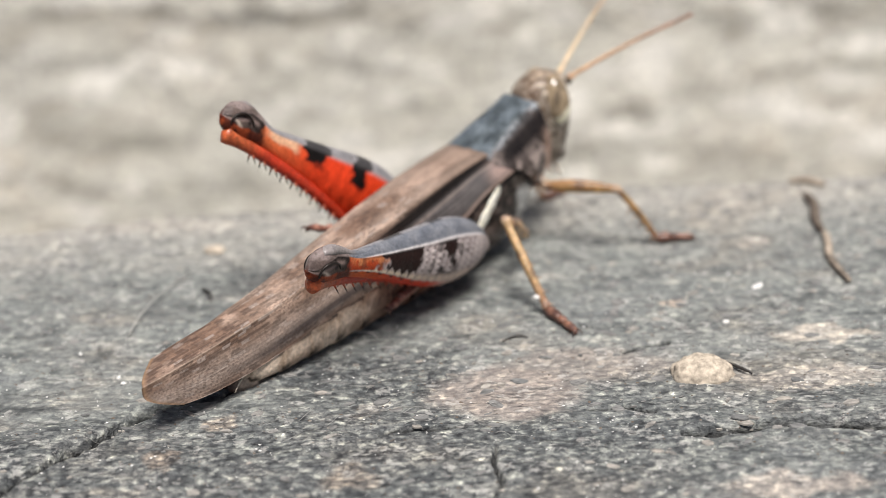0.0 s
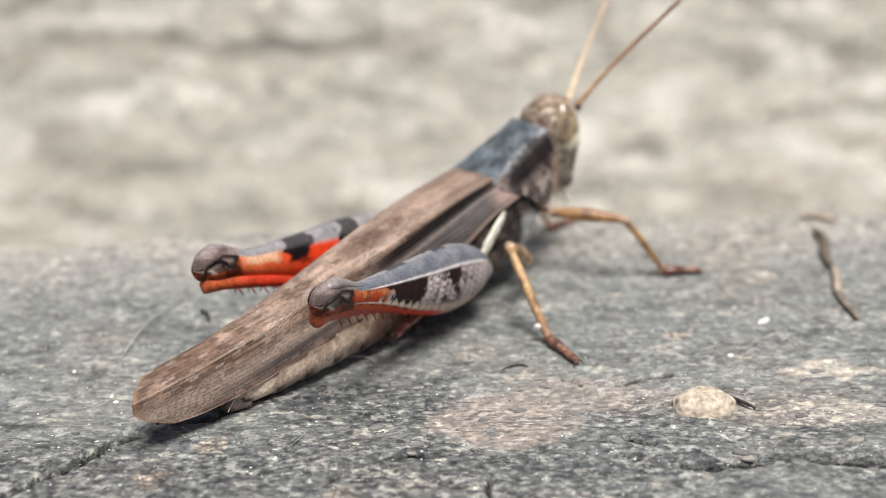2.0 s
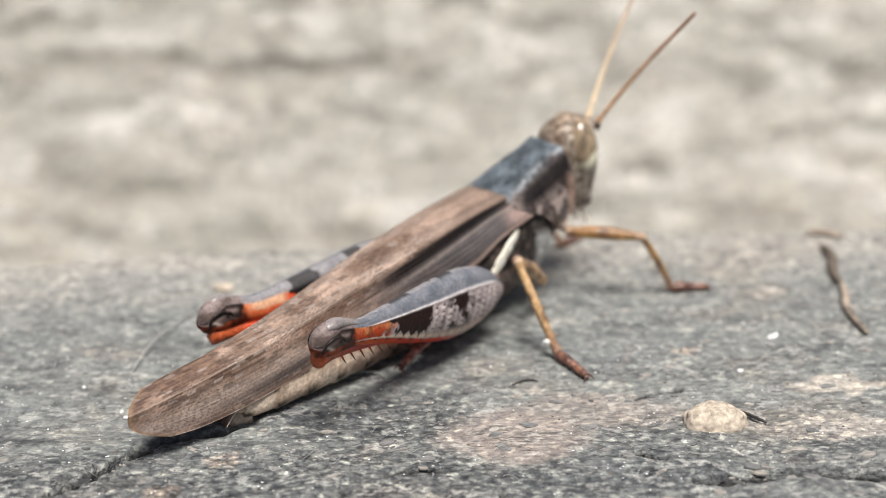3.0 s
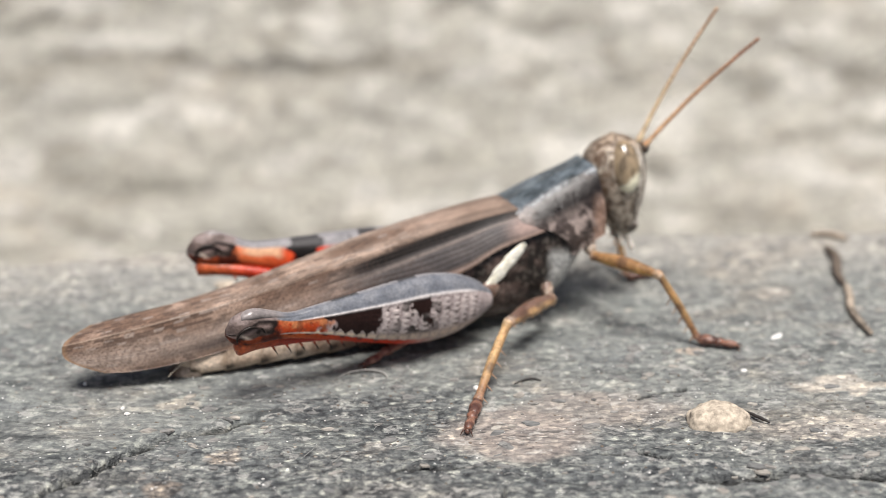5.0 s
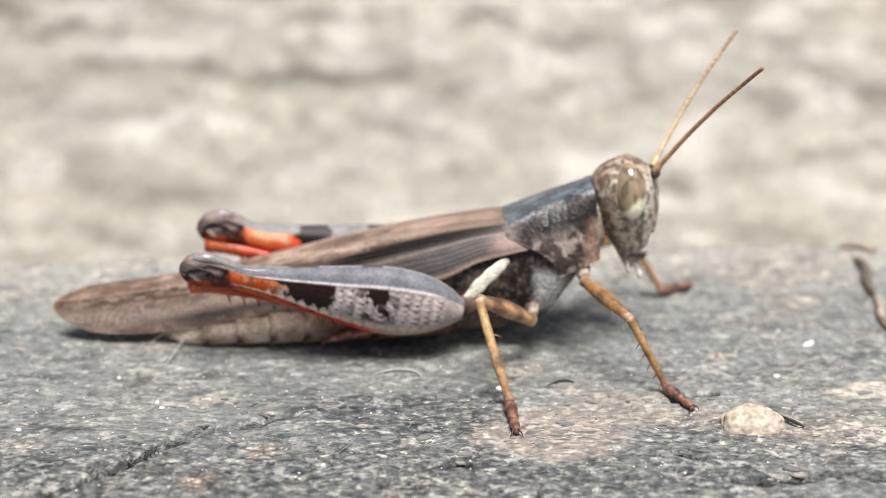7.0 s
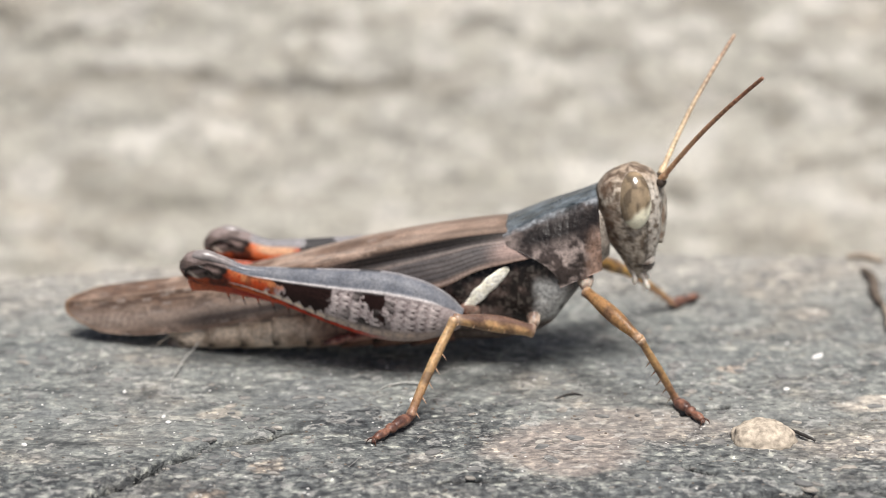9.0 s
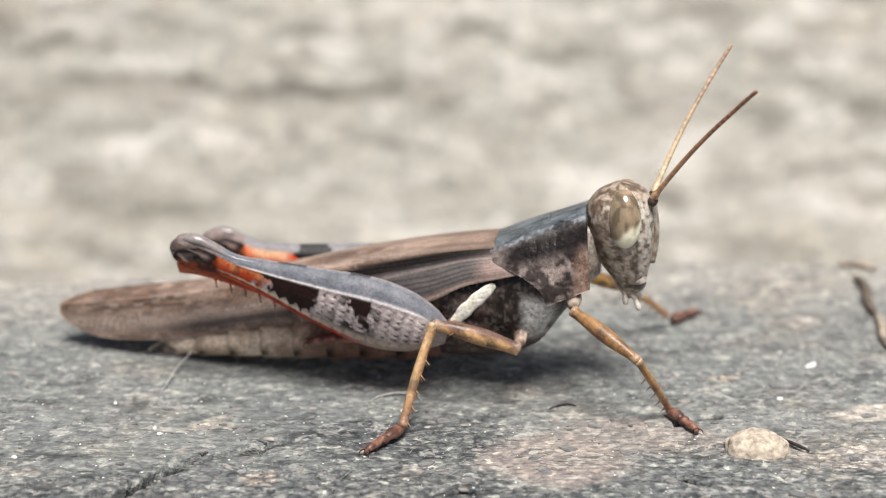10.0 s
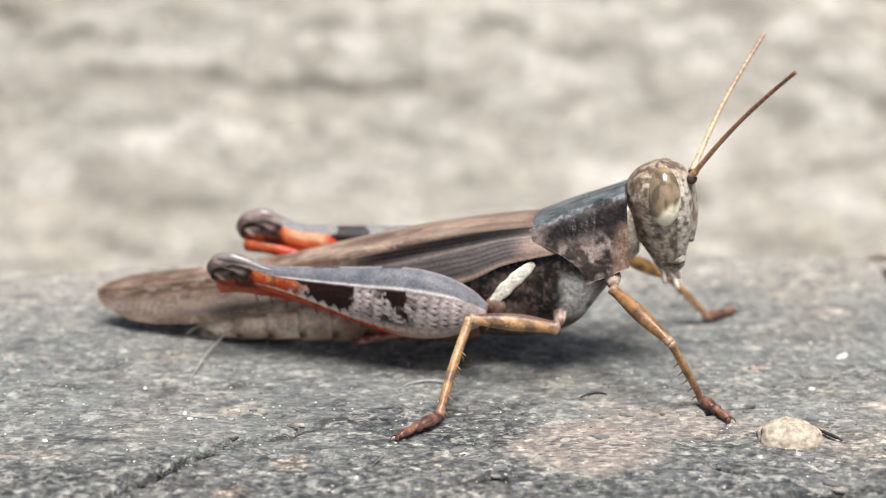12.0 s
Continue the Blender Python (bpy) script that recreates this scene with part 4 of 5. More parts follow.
        # smooth grey upper edge, with a pale line below it
        grey = mix(np.array((0.125, 0.134, 0.156)), np.array((0.16, 0.167, 0.186)), step(0.35, 0.65, n))
        outer = mix(outer, grey, step(-0.01, 0.03, s - hinge))
        outer = mix(outer, np.array((0.62, 0.58, 0.57)), bell(s, hinge + 0.015, 0.035) * step(0.06, 0.12, uu) * step(0.80, 0.70, uu) * 0.85)
        # inner face
        inner = mix(mix(np.array(RED), np.array(ORANGE), step(0.55, 0.85, uu) * 0.6), np.array((0.36, 0.33, 0.32)), step(0.5, 0.75, s))
        spots = step(0.35, 0.6, bell(uu + rag * 0.06, 0.59, 0.06) + bell(uu + rag * 0.06, 0.37, 0.05)) * step(-0.1, 0.15, s + rag * 0.3)
        inner = mix(inner, np.array(BLACK), spots)
        inner = mix(inner, np.array((0.62, 0.36, 0.22)), step(0.66, 0.70, uu) * step(0.86, 0.80, uu) * step(0.0, 0.3, s + 0.3 * rag))
        inner = mix(inner, mix(grey, np.array((0.36, 0.33, 0.32)), 0.4 + 0 * s), step(0.55, 0.75, s) * (1 - 0.8 * spots))
        col = mix(inner, outer, step(-0.15, 0.15, o))
        # the knee: greyish cap, smoky hollow, rusty lower lobe with a cream curl
        cap = mix(np.array((0.105, 0.078, 0.07)), np.array((0.22, 0.175, 0.165)), step(0.35, 0.65, n))
        hollow = mix(np.array((0.014, 0.010, 0.009)), np.array((0.085, 0.062, 0.054)), step(0.35, 0.6, fractal(p, 2.2, 3, 171)))
        arch = 0.66 - 2.2 * (uu - 0.93) * (uu > 0.93) * 3.0
        knee = mix(cap, hollow, step(0.03, -0.05, s - arch + 0.08 * rag))
        knee = mix(knee, np.array((0.30, 0.22, 0.20)), bell(s, arch - 0.28, 0.11) * step(0.87, 0.90, uu) * 0.8)
        knee = mix(knee, np.array((0.012, 0.009, 0.009)), bell(s, arch - 0.05, 0.05) * 0.9)
        rust = mix(np.array((0.08, 0.018, 0.010)), np.array((0.32, 0.06, 0.02)), step(0.4, 0.6, fractal(p, 2.5, 3, 173)))
        knee = mix(knee, rust, step(-0.05, -0.25, s + 0.3 * rag + 2.0 * (uu - 0.92)))
        knee = mix(knee, np.array((0.52, 0.44, 0.37)), bell(uu, 0.985 + 0.02 * np.sin(s * 5), 0.012) * step(0.3, 0.1, np.abs(s + 0.1)) * 0.9)
        return mix(col, knee, step(0.825, 0.86, uu + 0.05 * rag - 0.02 * s))

    def relief(p, uu, s, r):
        uu = uu * 1.035
        a, b, on = femur_scales(uu, s, field(p, 2.6, 131) - 0.5)
        out = 0.030 * on * (np.sin(np.pi * a ** 0.7) * np.sin(np.pi * b) - 0.5)
        hinge = femur_hinge(uu)
        return (out + 0.05 * bell(s, hinge, 0.05) * step(0.05, 0.12, uu) * step(0.82, 0.72, uu)) * step(0.05, 0.25, r * side)

    c = np.stack([u * FEMUR, 0 * u, -0.15 * np.sin(u * np.pi)], -1)
    uu = u
    ribs = 1 + 0.012 * np.sin(u * 34 * np.pi) * step(0.05, 0.15, u) * step(0.6, 0.5, u)
    return loft("hind_femur", c, (0, 1, 0), (0, 0, 1), wide * ribs * SIZE, femur_top(uu) * SIZE, THIGH, paint, nv=128, power=2.15, low=femur_low(uu) * SIZE, relief=relief)


def build_keel(side):
    """The bluish grey upper edge of the thigh."""
    u = np.linspace(0.04, 0.99, 120)
    z = femur_top(u) * 0.85 - 0.15 * np.sin(u * np.pi) - 0.02
    wide = curve(u, [(0.04, 0.10), (0.15, 0.20), (0.35, 0.22), (0.6, 0.18), (0.82, 0.20), (0.95, 0.36), (0.99, 0.25)])
    high = curve(u, [(0.04, 0.12), (0.15, 0.20), (0.35, 0.24), (0.6, 0.18), (0.82, 0.16), (0.95, 0.30), (0.99, 0.15)])

    def paint(p, w, s, r):
        n = fractal(p, 2.0, 3, 141)
        col = mix(np.array((0.125, 0.134, 0.156)), np.array((0.16, 0.167, 0.186)), step(0.35, 0.65, n))
        inside = step(-0.35, -0.65, r * side)
        bars = step(0.4, 0.6, bell(w, 0.60, 0.06) + bell(w, 0.36, 0.05))
        col = mix(col, np.array(BLACK) * 1.5, bars * inside * 0.9)
        return mix(col, np.array((0.23, 0.205, 0.20)), step(0.80, 0.88, w))

    return loft("upper_keel", np.stack([u * FEMUR, side * 0.10 + 0 * u, z * SIZE], -1), (0, 1, 0), (0, 0, 1), wide * SIZE, high * SIZE, GLOSSY, paint, nv=36, power=2.0)


def build_knee(side, out):
    """A dark half-moon lobe beside the knee."""
    a = np.linspace(0.15, np.pi * 1.12, 26)
    c = np.stack([FEMUR * 0.955 - 0.75 * np.cos(a), side * out * (0.52 + 0.1 * np.sin(a)), -0.12 + 0.62 * np.sin(a)], -1)
    return tube("knee_lobe", c, 0.085 * np.sin(0.35 + 2.4 * np.linspace(0, 1, 26)), CUTICLE, lambda p, u: mix(np.array((0.02, 0.015, 0.013)), np.array((0.07, 0.05, 0.045)), step(0.5, 0.8, field(p, 2.5, 5))), nv=12)


TIBIA_TURN = 7.5


def build_hind_tibia(side):
    w = np.linspace(0, 1, 80)
    length = 10.9 * SIZE
    a = radians(TIBIA_TURN)
    x, z = FEMUR * 0.985 - w * length * math.cos(a), -0.85 - w * length * math.sin(a) + 0.35 * np.sin(w * np.pi)
    r = 0.42 - 0.10 * w + 0.16 * bell(w, 0.0, 0.07) + 0.08 * bell(w, 1, 0.06)

    def paint(p, u):
        col = mix(np.array((0.45, 0.10, 0.035)), np.array((0.40, 0.032, 0.012)), step(0.05, 0.30, u))
        return mix(col, np.array((0.20, 0.03, 0.014)), step(0.70, 1.0, u) * 0.8)

    return tube("hind_tibia", np.stack([x, -side * 0.85 * w ** 0.7, z], -1), r * 0.9 * SIZE, LEG, paint, nv=18, flat=0.85), (x, z)


def build_spine(x, z, side, k):
    w = np.linspace(0, 1, 6)
    c = np.stack([x - 0.3 * w, k + side * (0.10 + 0.25 * w), z - 0.2 - 0.5 * w], -1)
    return tube("spine", c, 0.085 * (1 - 0.85 * w), LEG, lambda p, u: mix(np.array((0.45, 0.10, 0.05)), np.array(BLACK), step(0.3, 0.6, u)), nv=6)


def tarsus_pieces(length, pale=(0.22, 0.11, 0.075), deep=(0.085, 0.042, 0.033)):
    """A foot: three pads and two claws; x forward from the ankle, resting on z = 0."""
    pieces = []
    for x0, x1, r in ((0.0, 0.44, 0.27), (0.42, 0.60, 0.24), (0.58, 0.93, 0.20)):
        w = np.linspace(0, 1, 12)
        c = np.stack([(x0 + (x1 - x0) * w) * length, 0 * w, 0.30 - 0.05 * w - 0.03 * np.sin(w * 6)], -1)
        pieces.append(tube("pad", c, r * (0.75 + 0.35 * np.sin(w * np.pi)), LEG, lambda p, u: mix(np.array(pale), np.array(deep), step(0.3, 0.7, field(p, 3.5, 11))), nv=12, flat=1.15))
    for side in (-1, 1):
        w = np.linspace(0, 1, 10)
        c = np.stack([(0.90 + 0.14 * np.sin(w * 1.7)) * length, side * (0.06 + 0.26 * w), 0.24 + 0.10 * np.sin(w * np.pi) - 0.20 * w ** 2], -1)
        pieces.append(tube("claw", c, 0.075 * (1 - 0.8 * w), LEG, (0.07, 0.035, 0.025), nv=8))
    w = np.linspace(0, 1, 8)
    c = np.stack([(0.93 + 0.08 * w) * length, 0 * w, 0.20 - 0.04 * w], -1)
    pieces.append(tube("arolium", c, 0.15 * np.sin(0.6 + 2.2 * w), LEG, (0.13, 0.07, 0.055), nv=10))
    return pieces


hind = {}
for side in (-1, 1):
    # for a thigh that points backward, local +y is the right-hand side of the body
    outward = 1 if side < 0 else -1
    leg = part("hind_femur", build_femur(outward), grasshopper, "thick hind thigh, pale and black outside, red inside")
    part("upper_keel", build_keel(outward), leg, "smooth bluish grey upper edge")
    for o in (-1, 1):
        part("knee_lobe", build_knee(outward, o), leg, "dark brown knee lobe")
    me, (tx, tz) = build_hind_tibia(outward)
    part("hind_tibia", me, leg, "folded bright red shin")
    for k in range(10):
        i = 14 + k * 6
        for o in (-1, 1):
            part("spine", build_spine(tx[i], tz[i], o, -outward * 0.85 * (i / 79) ** 0.7), leg, "black-tipped spine")
    foot = part("hind_tarsus", joined("tarsus", tarsus_pieces(3.3, (0.34, 0.17, 0.125), (0.16, 0.065, 0.05))), leg, "reddish brown hind foot")
    foot.matrix_basis = Matrix.Translation(Vector((tx[-1] + 0.1, -outward * 0.85, tz[-1] - 0.2)) * MM) @ pose(0, 0, 0, 0, 20, 10 if outward > 0 else -10)
    hind[side] = leg


# walking legs: each bone along x
def bone(name, length, r0, r1, bulge, top, below, spines=0, flat=1.0):
    w = np.linspace(0, 1, 48)
    c = np.stack([w * length, 0 * w, 0.08 * np.sin(w * np.pi)], -1)
    r = r0 + (r1 - r0) * w + bulge * np.sin(w * np.pi) ** 1.5 + 0.05 * bell(w, 0.0, 0.06) + 0.06 * bell(w, 1.0, 0.06)

    def paint(p, u):
        n = field(p, (1.6, 2.6, 2.6), 15)
        col = mix(np.array(below), np.array(top), step(-0.12, 0.12, p[..., 2] - 0.08 * np.sin(u * np.pi) + 0.3 * (n - 0.5)))
        col = mix(col, np.array((0.09, 0.05, 0.035)), step(0.50, 0.72, n) * 0.65)
        col = mix(col, np.array((0.55, 0.42, 0.32)), bell(u, 0.97, 0.04) * 0.5 + bell(u, 0.0, 0.03) * 0.5)
        return mix(col, np.array((0.22, 0.10, 0.07)), step(0.6, 1.0, u) * 0.6 if "tibia" in name else 0 * u)

    me = [tube(name, c, r, LEG, paint, nv=18, flat=flat)]
    for k in range(spines):
        for side in (-1, 1):
            x = length * (0.35 + 0.6 * k / max(1, spines - 1))
            v = np.linspace(0, 1, 5)
            q = np.stack([x + 0.25 * v, side * (0.12 + 0.28 * v), -0.12 - 0.26 * v], -1)
            me.append(tube("spur", q, 0.05 * (1 - 0.8 * v), LEG, (0.30, 0.18, 0.11), nv=6))
    return me


LEGS = {  # hip, thigh, shin, foot, pole, radius
    "front": ((3.2, 2.45, 4.1), 4.4, 4.2, 2.3, (-0.1, 0.5, 0.9), 0.275),
    "middle": ((0.4, 3.1, 2.0), 4.6, 5.5, 2.9, (-1.0, 0.45, 0.75), 0.34),
}
LEG_COLOURS = {  # above, below
    "front_femur": ((0.27, 0.15, 0.065), (0.52, 0.30, 0.085)),
    "front_tibia": ((0.30, 0.185, 0.085), (0.42, 0.25, 0.10)),
    "middle_femur": ((0.15, 0.092, 0.07), (0.47, 0.29, 0.14)),
    "middle_tibia": ((0.42, 0.275, 0.14), (0.33, 0.20, 0.095)),
}


walking = {}
for kind_of, (hip, la, lb, lc, pole, r) in LEGS.items():
    for side in (-1, 1):
        built = (
            ("femur", bone(kind_of + "_femur", la, r * 0.95, r * 0.75, 0.17, *LEG_COLOURS[kind_of + "_femur"], 4 if kind_of == "middle" else 0), "stubby amber and brown thigh"),
            ("tibia", bone(kind_of + "_tibia", lb, r * 0.70, r * 0.62, 0.03, *LEG_COLOURS[kind_of + "_tibia"], 5), "pale brown shin turning rusty towards the foot"),
            ("tarsus", tarsus_pieces(lc), "reddish brown clawed foot"),
        )
        limbs = []
        for name, pieces, label in built:
            limb = part(kind_of + "_" + name, pieces[0], grasshopper, label)
            for me in pieces[1:]:
                part(me.name.split(".")[0], me, limb)
            limbs.append(limb)
        a, b, f = limbs
        walking[kind_of, side] = (a, b, f)
white = tube("white_fleck", np.stack([np.linspace(-0.26, 0.26, 8), 0 * np.linspace(0, 1, 8), 0.04 * np.sin(np.linspace(0, 6, 8))], -1), 0.17 * np.sin(np.linspace(0.4, 2.8, 8)), FLAKE, (0.8, 0.8, 0.78), nv=8)
fleck = part("white_fleck", white, walking["middle", -1][1], "tiny white fleck on the shin")
fleck.matrix_basis = Matrix.Translation(Vector((4.75, -0.22, 0.12)) * MM) @ pose(0, 0, 0, 0, 0, 70)


# ---- small things on the timber ----
def ground_z(x, y):
    return float(timber_height(np.array([[x]], float), np.array([[y]], float))[0, 0])


def lump_mesh(name, a, b, c, seed, material, n=28, rough=0.25):
    t, f = np.meshgrid(np.linspace(0.0, np.pi, n), np.linspace(0, 2 * np.pi, 2 * n, endpoint=False), indexing="ij")
    d = np.stack([np.sin(t) * np.cos(f), np.sin(t) * np.sin(f), np.cos(t)], -1)
    r = 1 + rough * (fractal(d, 2.2, 4, seed) - 0.5) * 2
    return mesh_of(name, d * r[..., None] * np.array([a, b, c]), grid_faces(n, 2 * n, True), material)


burl = tagged(new("wood_burl", lump_mesh("wood_burl", 1.6, 1.3, 0.98, 5, CRUST, 48, 0.20)), "pale beige rounded wood burl standing out of the timber", "wood burl")
burl.matrix_world = pose(14.45 * MM, -23.8 * MM, (ground_z(14.45, -23.8) + 0.05) * MM, 0, 0, -8)

FLAKES = [(16.7, -18.5, 0.22, 0.18), (19.3, -14.4, 0.52, 0.24), (-15.9, -21.5, 0.16, 0.14), (-18.4, -18.8, 0.15, 0.14), (-22.3, -24.5, 0.18, 0.15), (-15.5, -22.4, 0.18, 0.16), (18.0, -12.5, 0.14, 0.12)]
for k, (x, y, a, b) in enumerate(FLAKES):
    ob = tagged(new("bark_flake", lump_mesh("bark_flake", a * 0.85, b * 0.75, 0.09, 20 + k, FLAKE, 12, 0.35)), "tiny white flake lying on the grey timber", "flake", "white flakes")
    ob.matrix_world = pose(x * MM, y * MM, (ground_z(x, y) + 0.05) * MM, 6, -5, 40 * k)
crumb = tagged(new("crumb", lump_mesh("crumb", 0.62, 0.5, 0.22, 71, CRUST, 20, 0.35)), "pale crumb of bark lying on the timber", "crumb")
crumb.matrix_world = pose(-12.4 * MM, -6.5 * MM, (ground_z(-12.4, -6.5) + 0.06) * MM)


def laid(points, r, material, name, lift=0.0):
    n = 8 * (len(points) - 1) + 1
    w = np.linspace(0, len(points) - 1, n)
    x = curve(w, [(i, p[0]) for i, p in enumerate(points)])
    y = curve(w, [(i, p[1]) for i, p in enumerate(points)])
    z = np.array([ground_z(a, b) for a, b in zip(x, y)]) + r + lift * np.sin(np.linspace(0, np.pi, n))
    taper = 0.35 + 0.65 * np.sin(np.linspace(0.25, np.pi - 0.15, n)) ** 0.6
    return tube(name, np.stack([x, y, z], -1), r * taper, material, (1, 1, 1), nv=8)


tagged(new("dark_fibre", laid([(15.7, -22.9), (16.2, -23.4), (16.6, -24.0), (16.9, -24.3)], 0.09, THREAD, "dark_fibre", 0.15)), "short black fibre beside the pale wood burl", "fibre")
tagged(new("pale_fibre", laid([(-16.2, -17.6), (-15.6, -15.4), (-14.8, -12.8), (-13.5, -9.8)], 0.04, PALE_THREAD, "pale_fibre", 0.5)), "long thin pale fibre lying across the timber", "fibre")
tagged(new("dark_fibre", laid([(-12.6, -11.8), (-12.1, -12.6), (-11.9, -13.3)], 0.10, THREAD, "dark_fibre", 0.2)), "short dark fibre near the wing tip", "fibre")
tagged(new("dark_fibre", laid([(4.4, -19.6), (5.2, -19.2), (5.8, -19.3)], 0.06, THREAD, "dark_fibre", 0.05)), "short dark splinter in the timber", "fibre")
tagged(new("pale_fibre", laid([(-4.9, -18.5), (-4.2, -18.1), (-3.2, -18.0), (-2.6, -18.2), (-2.3, -18.7)], 0.055, PALE_THREAD, "pale_fibre", 0.1)), "short curled pale fibre on the timber", "fibre")
tagged(new("twig", laid([(24.9, -2.3), (25.1, -4.0), (24.7, -6.0), (24.7, -7.6)], 0.30, TWIG, "twig")), "short crooked dark brown twig on the timber", "twig")
tagged(new("twig", laid([(24.75, -7.8), (24.6, -9.4), (24.2, -11.5), (24.5, -14.6)], 0.24, BARK_TWIG, "twig")), "thin pale weathered twig on the timber", "twig")
tagged(new("twig", laid([(24.6, 0.4), (25.6, 0.1), (26.6, -0.7)], 0.24, BARK_TWIG, "twig")), "short dark twig at the timber's edge", "twig")


def build_specks(count, sizes, seed, material, name):
    rng = np.random.RandomState(seed)
    x, y = rng.uniform(-30, 30, count), rng.uniform(-37, 1, count)
    z = timber_height(x[None], y[None])[0]
    verts, faces = [], []
    for k in range(count):
        a = rng.uniform(*sizes)
        b, h, turn = a * rng.uniform(0.35, 0.9), a * rng.uniform(0.15, 0.4), rng.uniform(0, 6.3)
        base = len(verts)
        for i in range(6):
            t = turn + i * np.pi / 3
            verts.append((x[k] + a * np.cos(t) * rng.uniform(0.7, 1.1), y[k] + b * np.sin(t) * rng.uniform(0.7, 1.1), z[k] - 0.01))
        for i in range(3):
            t = turn + i * 2 * np.pi / 3
            verts.append((x[k] + 0.5 * a * np.cos(t), y[k] + 0.5 * b * np.sin(t), z[k] + h))
        faces += [(base + 6, base + 7, base + 8)]
        for i in range(3):
            o, q, nx = base + 2 * i, base + 6 + i, base + 6 + (i + 1) % 3
            faces += [(o, base + 2 * i + 1, q), (base + 2 * i + 1, base + (2 * i + 2) % 6, nx), (base + 2 * i + 1, nx, q)]
    return mesh_of(name, verts, faces, material, smooth=False)


def build_scales(count, seed):
    """Loose thin plates of weathered wood, most of them longer along the grain."""
    rng = np.random.RandomState(seed)
    x, y = rng.uniform(-31, 31, count), -37 + 38.5 * rng.uniform(0, 1, count)
    keep = fractal(np.stack([x, y, 0 * x], -1), (0.16, 0.22, 1), 3, 77) > 0.40 + 0.12 * rng.uniform(-1, 1, count)
    x, y = x[keep], y[keep]
    verts, faces = [], []
    n = 8
    base_z = timber_height(x[None], y[None])[0]
    for k in range(len(x)):
        a = 0.08 + 0.40 * rng.uniform(0, 1) ** 3
        b, turn, thick = a * rng.uniform(0.3, 0.75), rng.normal(0.05, 0.35), rng.uniform(0.02, 0.06)
        tx, ty = rng.normal(0, 0.05), rng.normal(0, 0.05)
        base = len(verts)
        for level, shrink in ((-0.04, 1.0), (thick, 0.9)):
            for i in range(n):
                t = 2 * np.pi * i / n
                r = 1.0 + 0.55 * (hashed(np.int64(k), np.int64(i), np.int64(seed)) - 0.5)
                dx, dy = a * r * shrink * np.cos(t), b * r * shrink * np.sin(t)
                px, py = dx * np.cos(turn) - dy * np.sin(turn), dx * np.sin(turn) + dy * np.cos(turn)
                verts.append((x[k] + px, y[k] + py, base_z[k] + level + px * tx + py * ty))
        faces.append(tuple(base + n + i for i in range(n)))
        faces += [(base + i, base + (i + 1) % n, base + n + (i + 1) % n, base + n + i) for i in range(n)]
    return mesh_of("timber_scales", verts, faces, SPLINTER, smooth=False)


def build_hairs(count, seed):
    rng = np.random.RandomState(seed)
    verts, faces = [], []
    for k in range(count):
        x, y, a = rng.uniform(-30, 30), rng.uniform(-36, -4), rng.normal(0, 0.7)
        n = 6
        length, bend, arch = rng.uniform(0.4, 1.7), rng.normal(0, 1.0), rng.uniform(0.02, 0.22)
        w = np.linspace(0, 1, n)
        ang = a + bend * w
        px, py = x + length * np.cumsum(np.cos(ang)) / n, y + length * np.cumsum(np.sin(ang)) / n
        pz = timber_height(px[None], py[None])[0] + 0.015 + arch * np.sin(w * np.pi)
        base = len(verts)
        r = rng.uniform(0.007, 0.014)
        for i in range(n):
            for dy, dz in ((-r, 0), (r, 0), (0, r * 1.6)):
                verts.append((px[i], py[i] + dy, pz[i] + dz))
        for i in range(n - 1):
            for j in range(3):
                o, q = base + 3 * i, (j + 1) % 3
                faces.append((o + j, o + q, o + 3 + q, o + 3 + j))
    return mesh_of("wood_hairs", verts, faces, PALE_THREAD)


tagged(new("pale_specks", build_specks(1300, (0.025, 0.09), 3, FLAKE, "pale_specks")), "tiny pale specks scattered over the timber", "specks", kind="stuff")
tagged(new("dark_specks", build_specks(1500, (0.03, 0.12), 5, TWIG, "dark_specks")), "tiny dark crumbs scattered over the timber", "specks", kind="stuff")
tagged(new("timber_scales", build_scales(2600, 15)), "thin loose scales of weathered grey wood", "scales", kind="stuff")
tagged(new("wood_hairs", build_hairs(320, 9)), "fine pale wood fibres lifting from the timber", "fibres", kind="stuff")


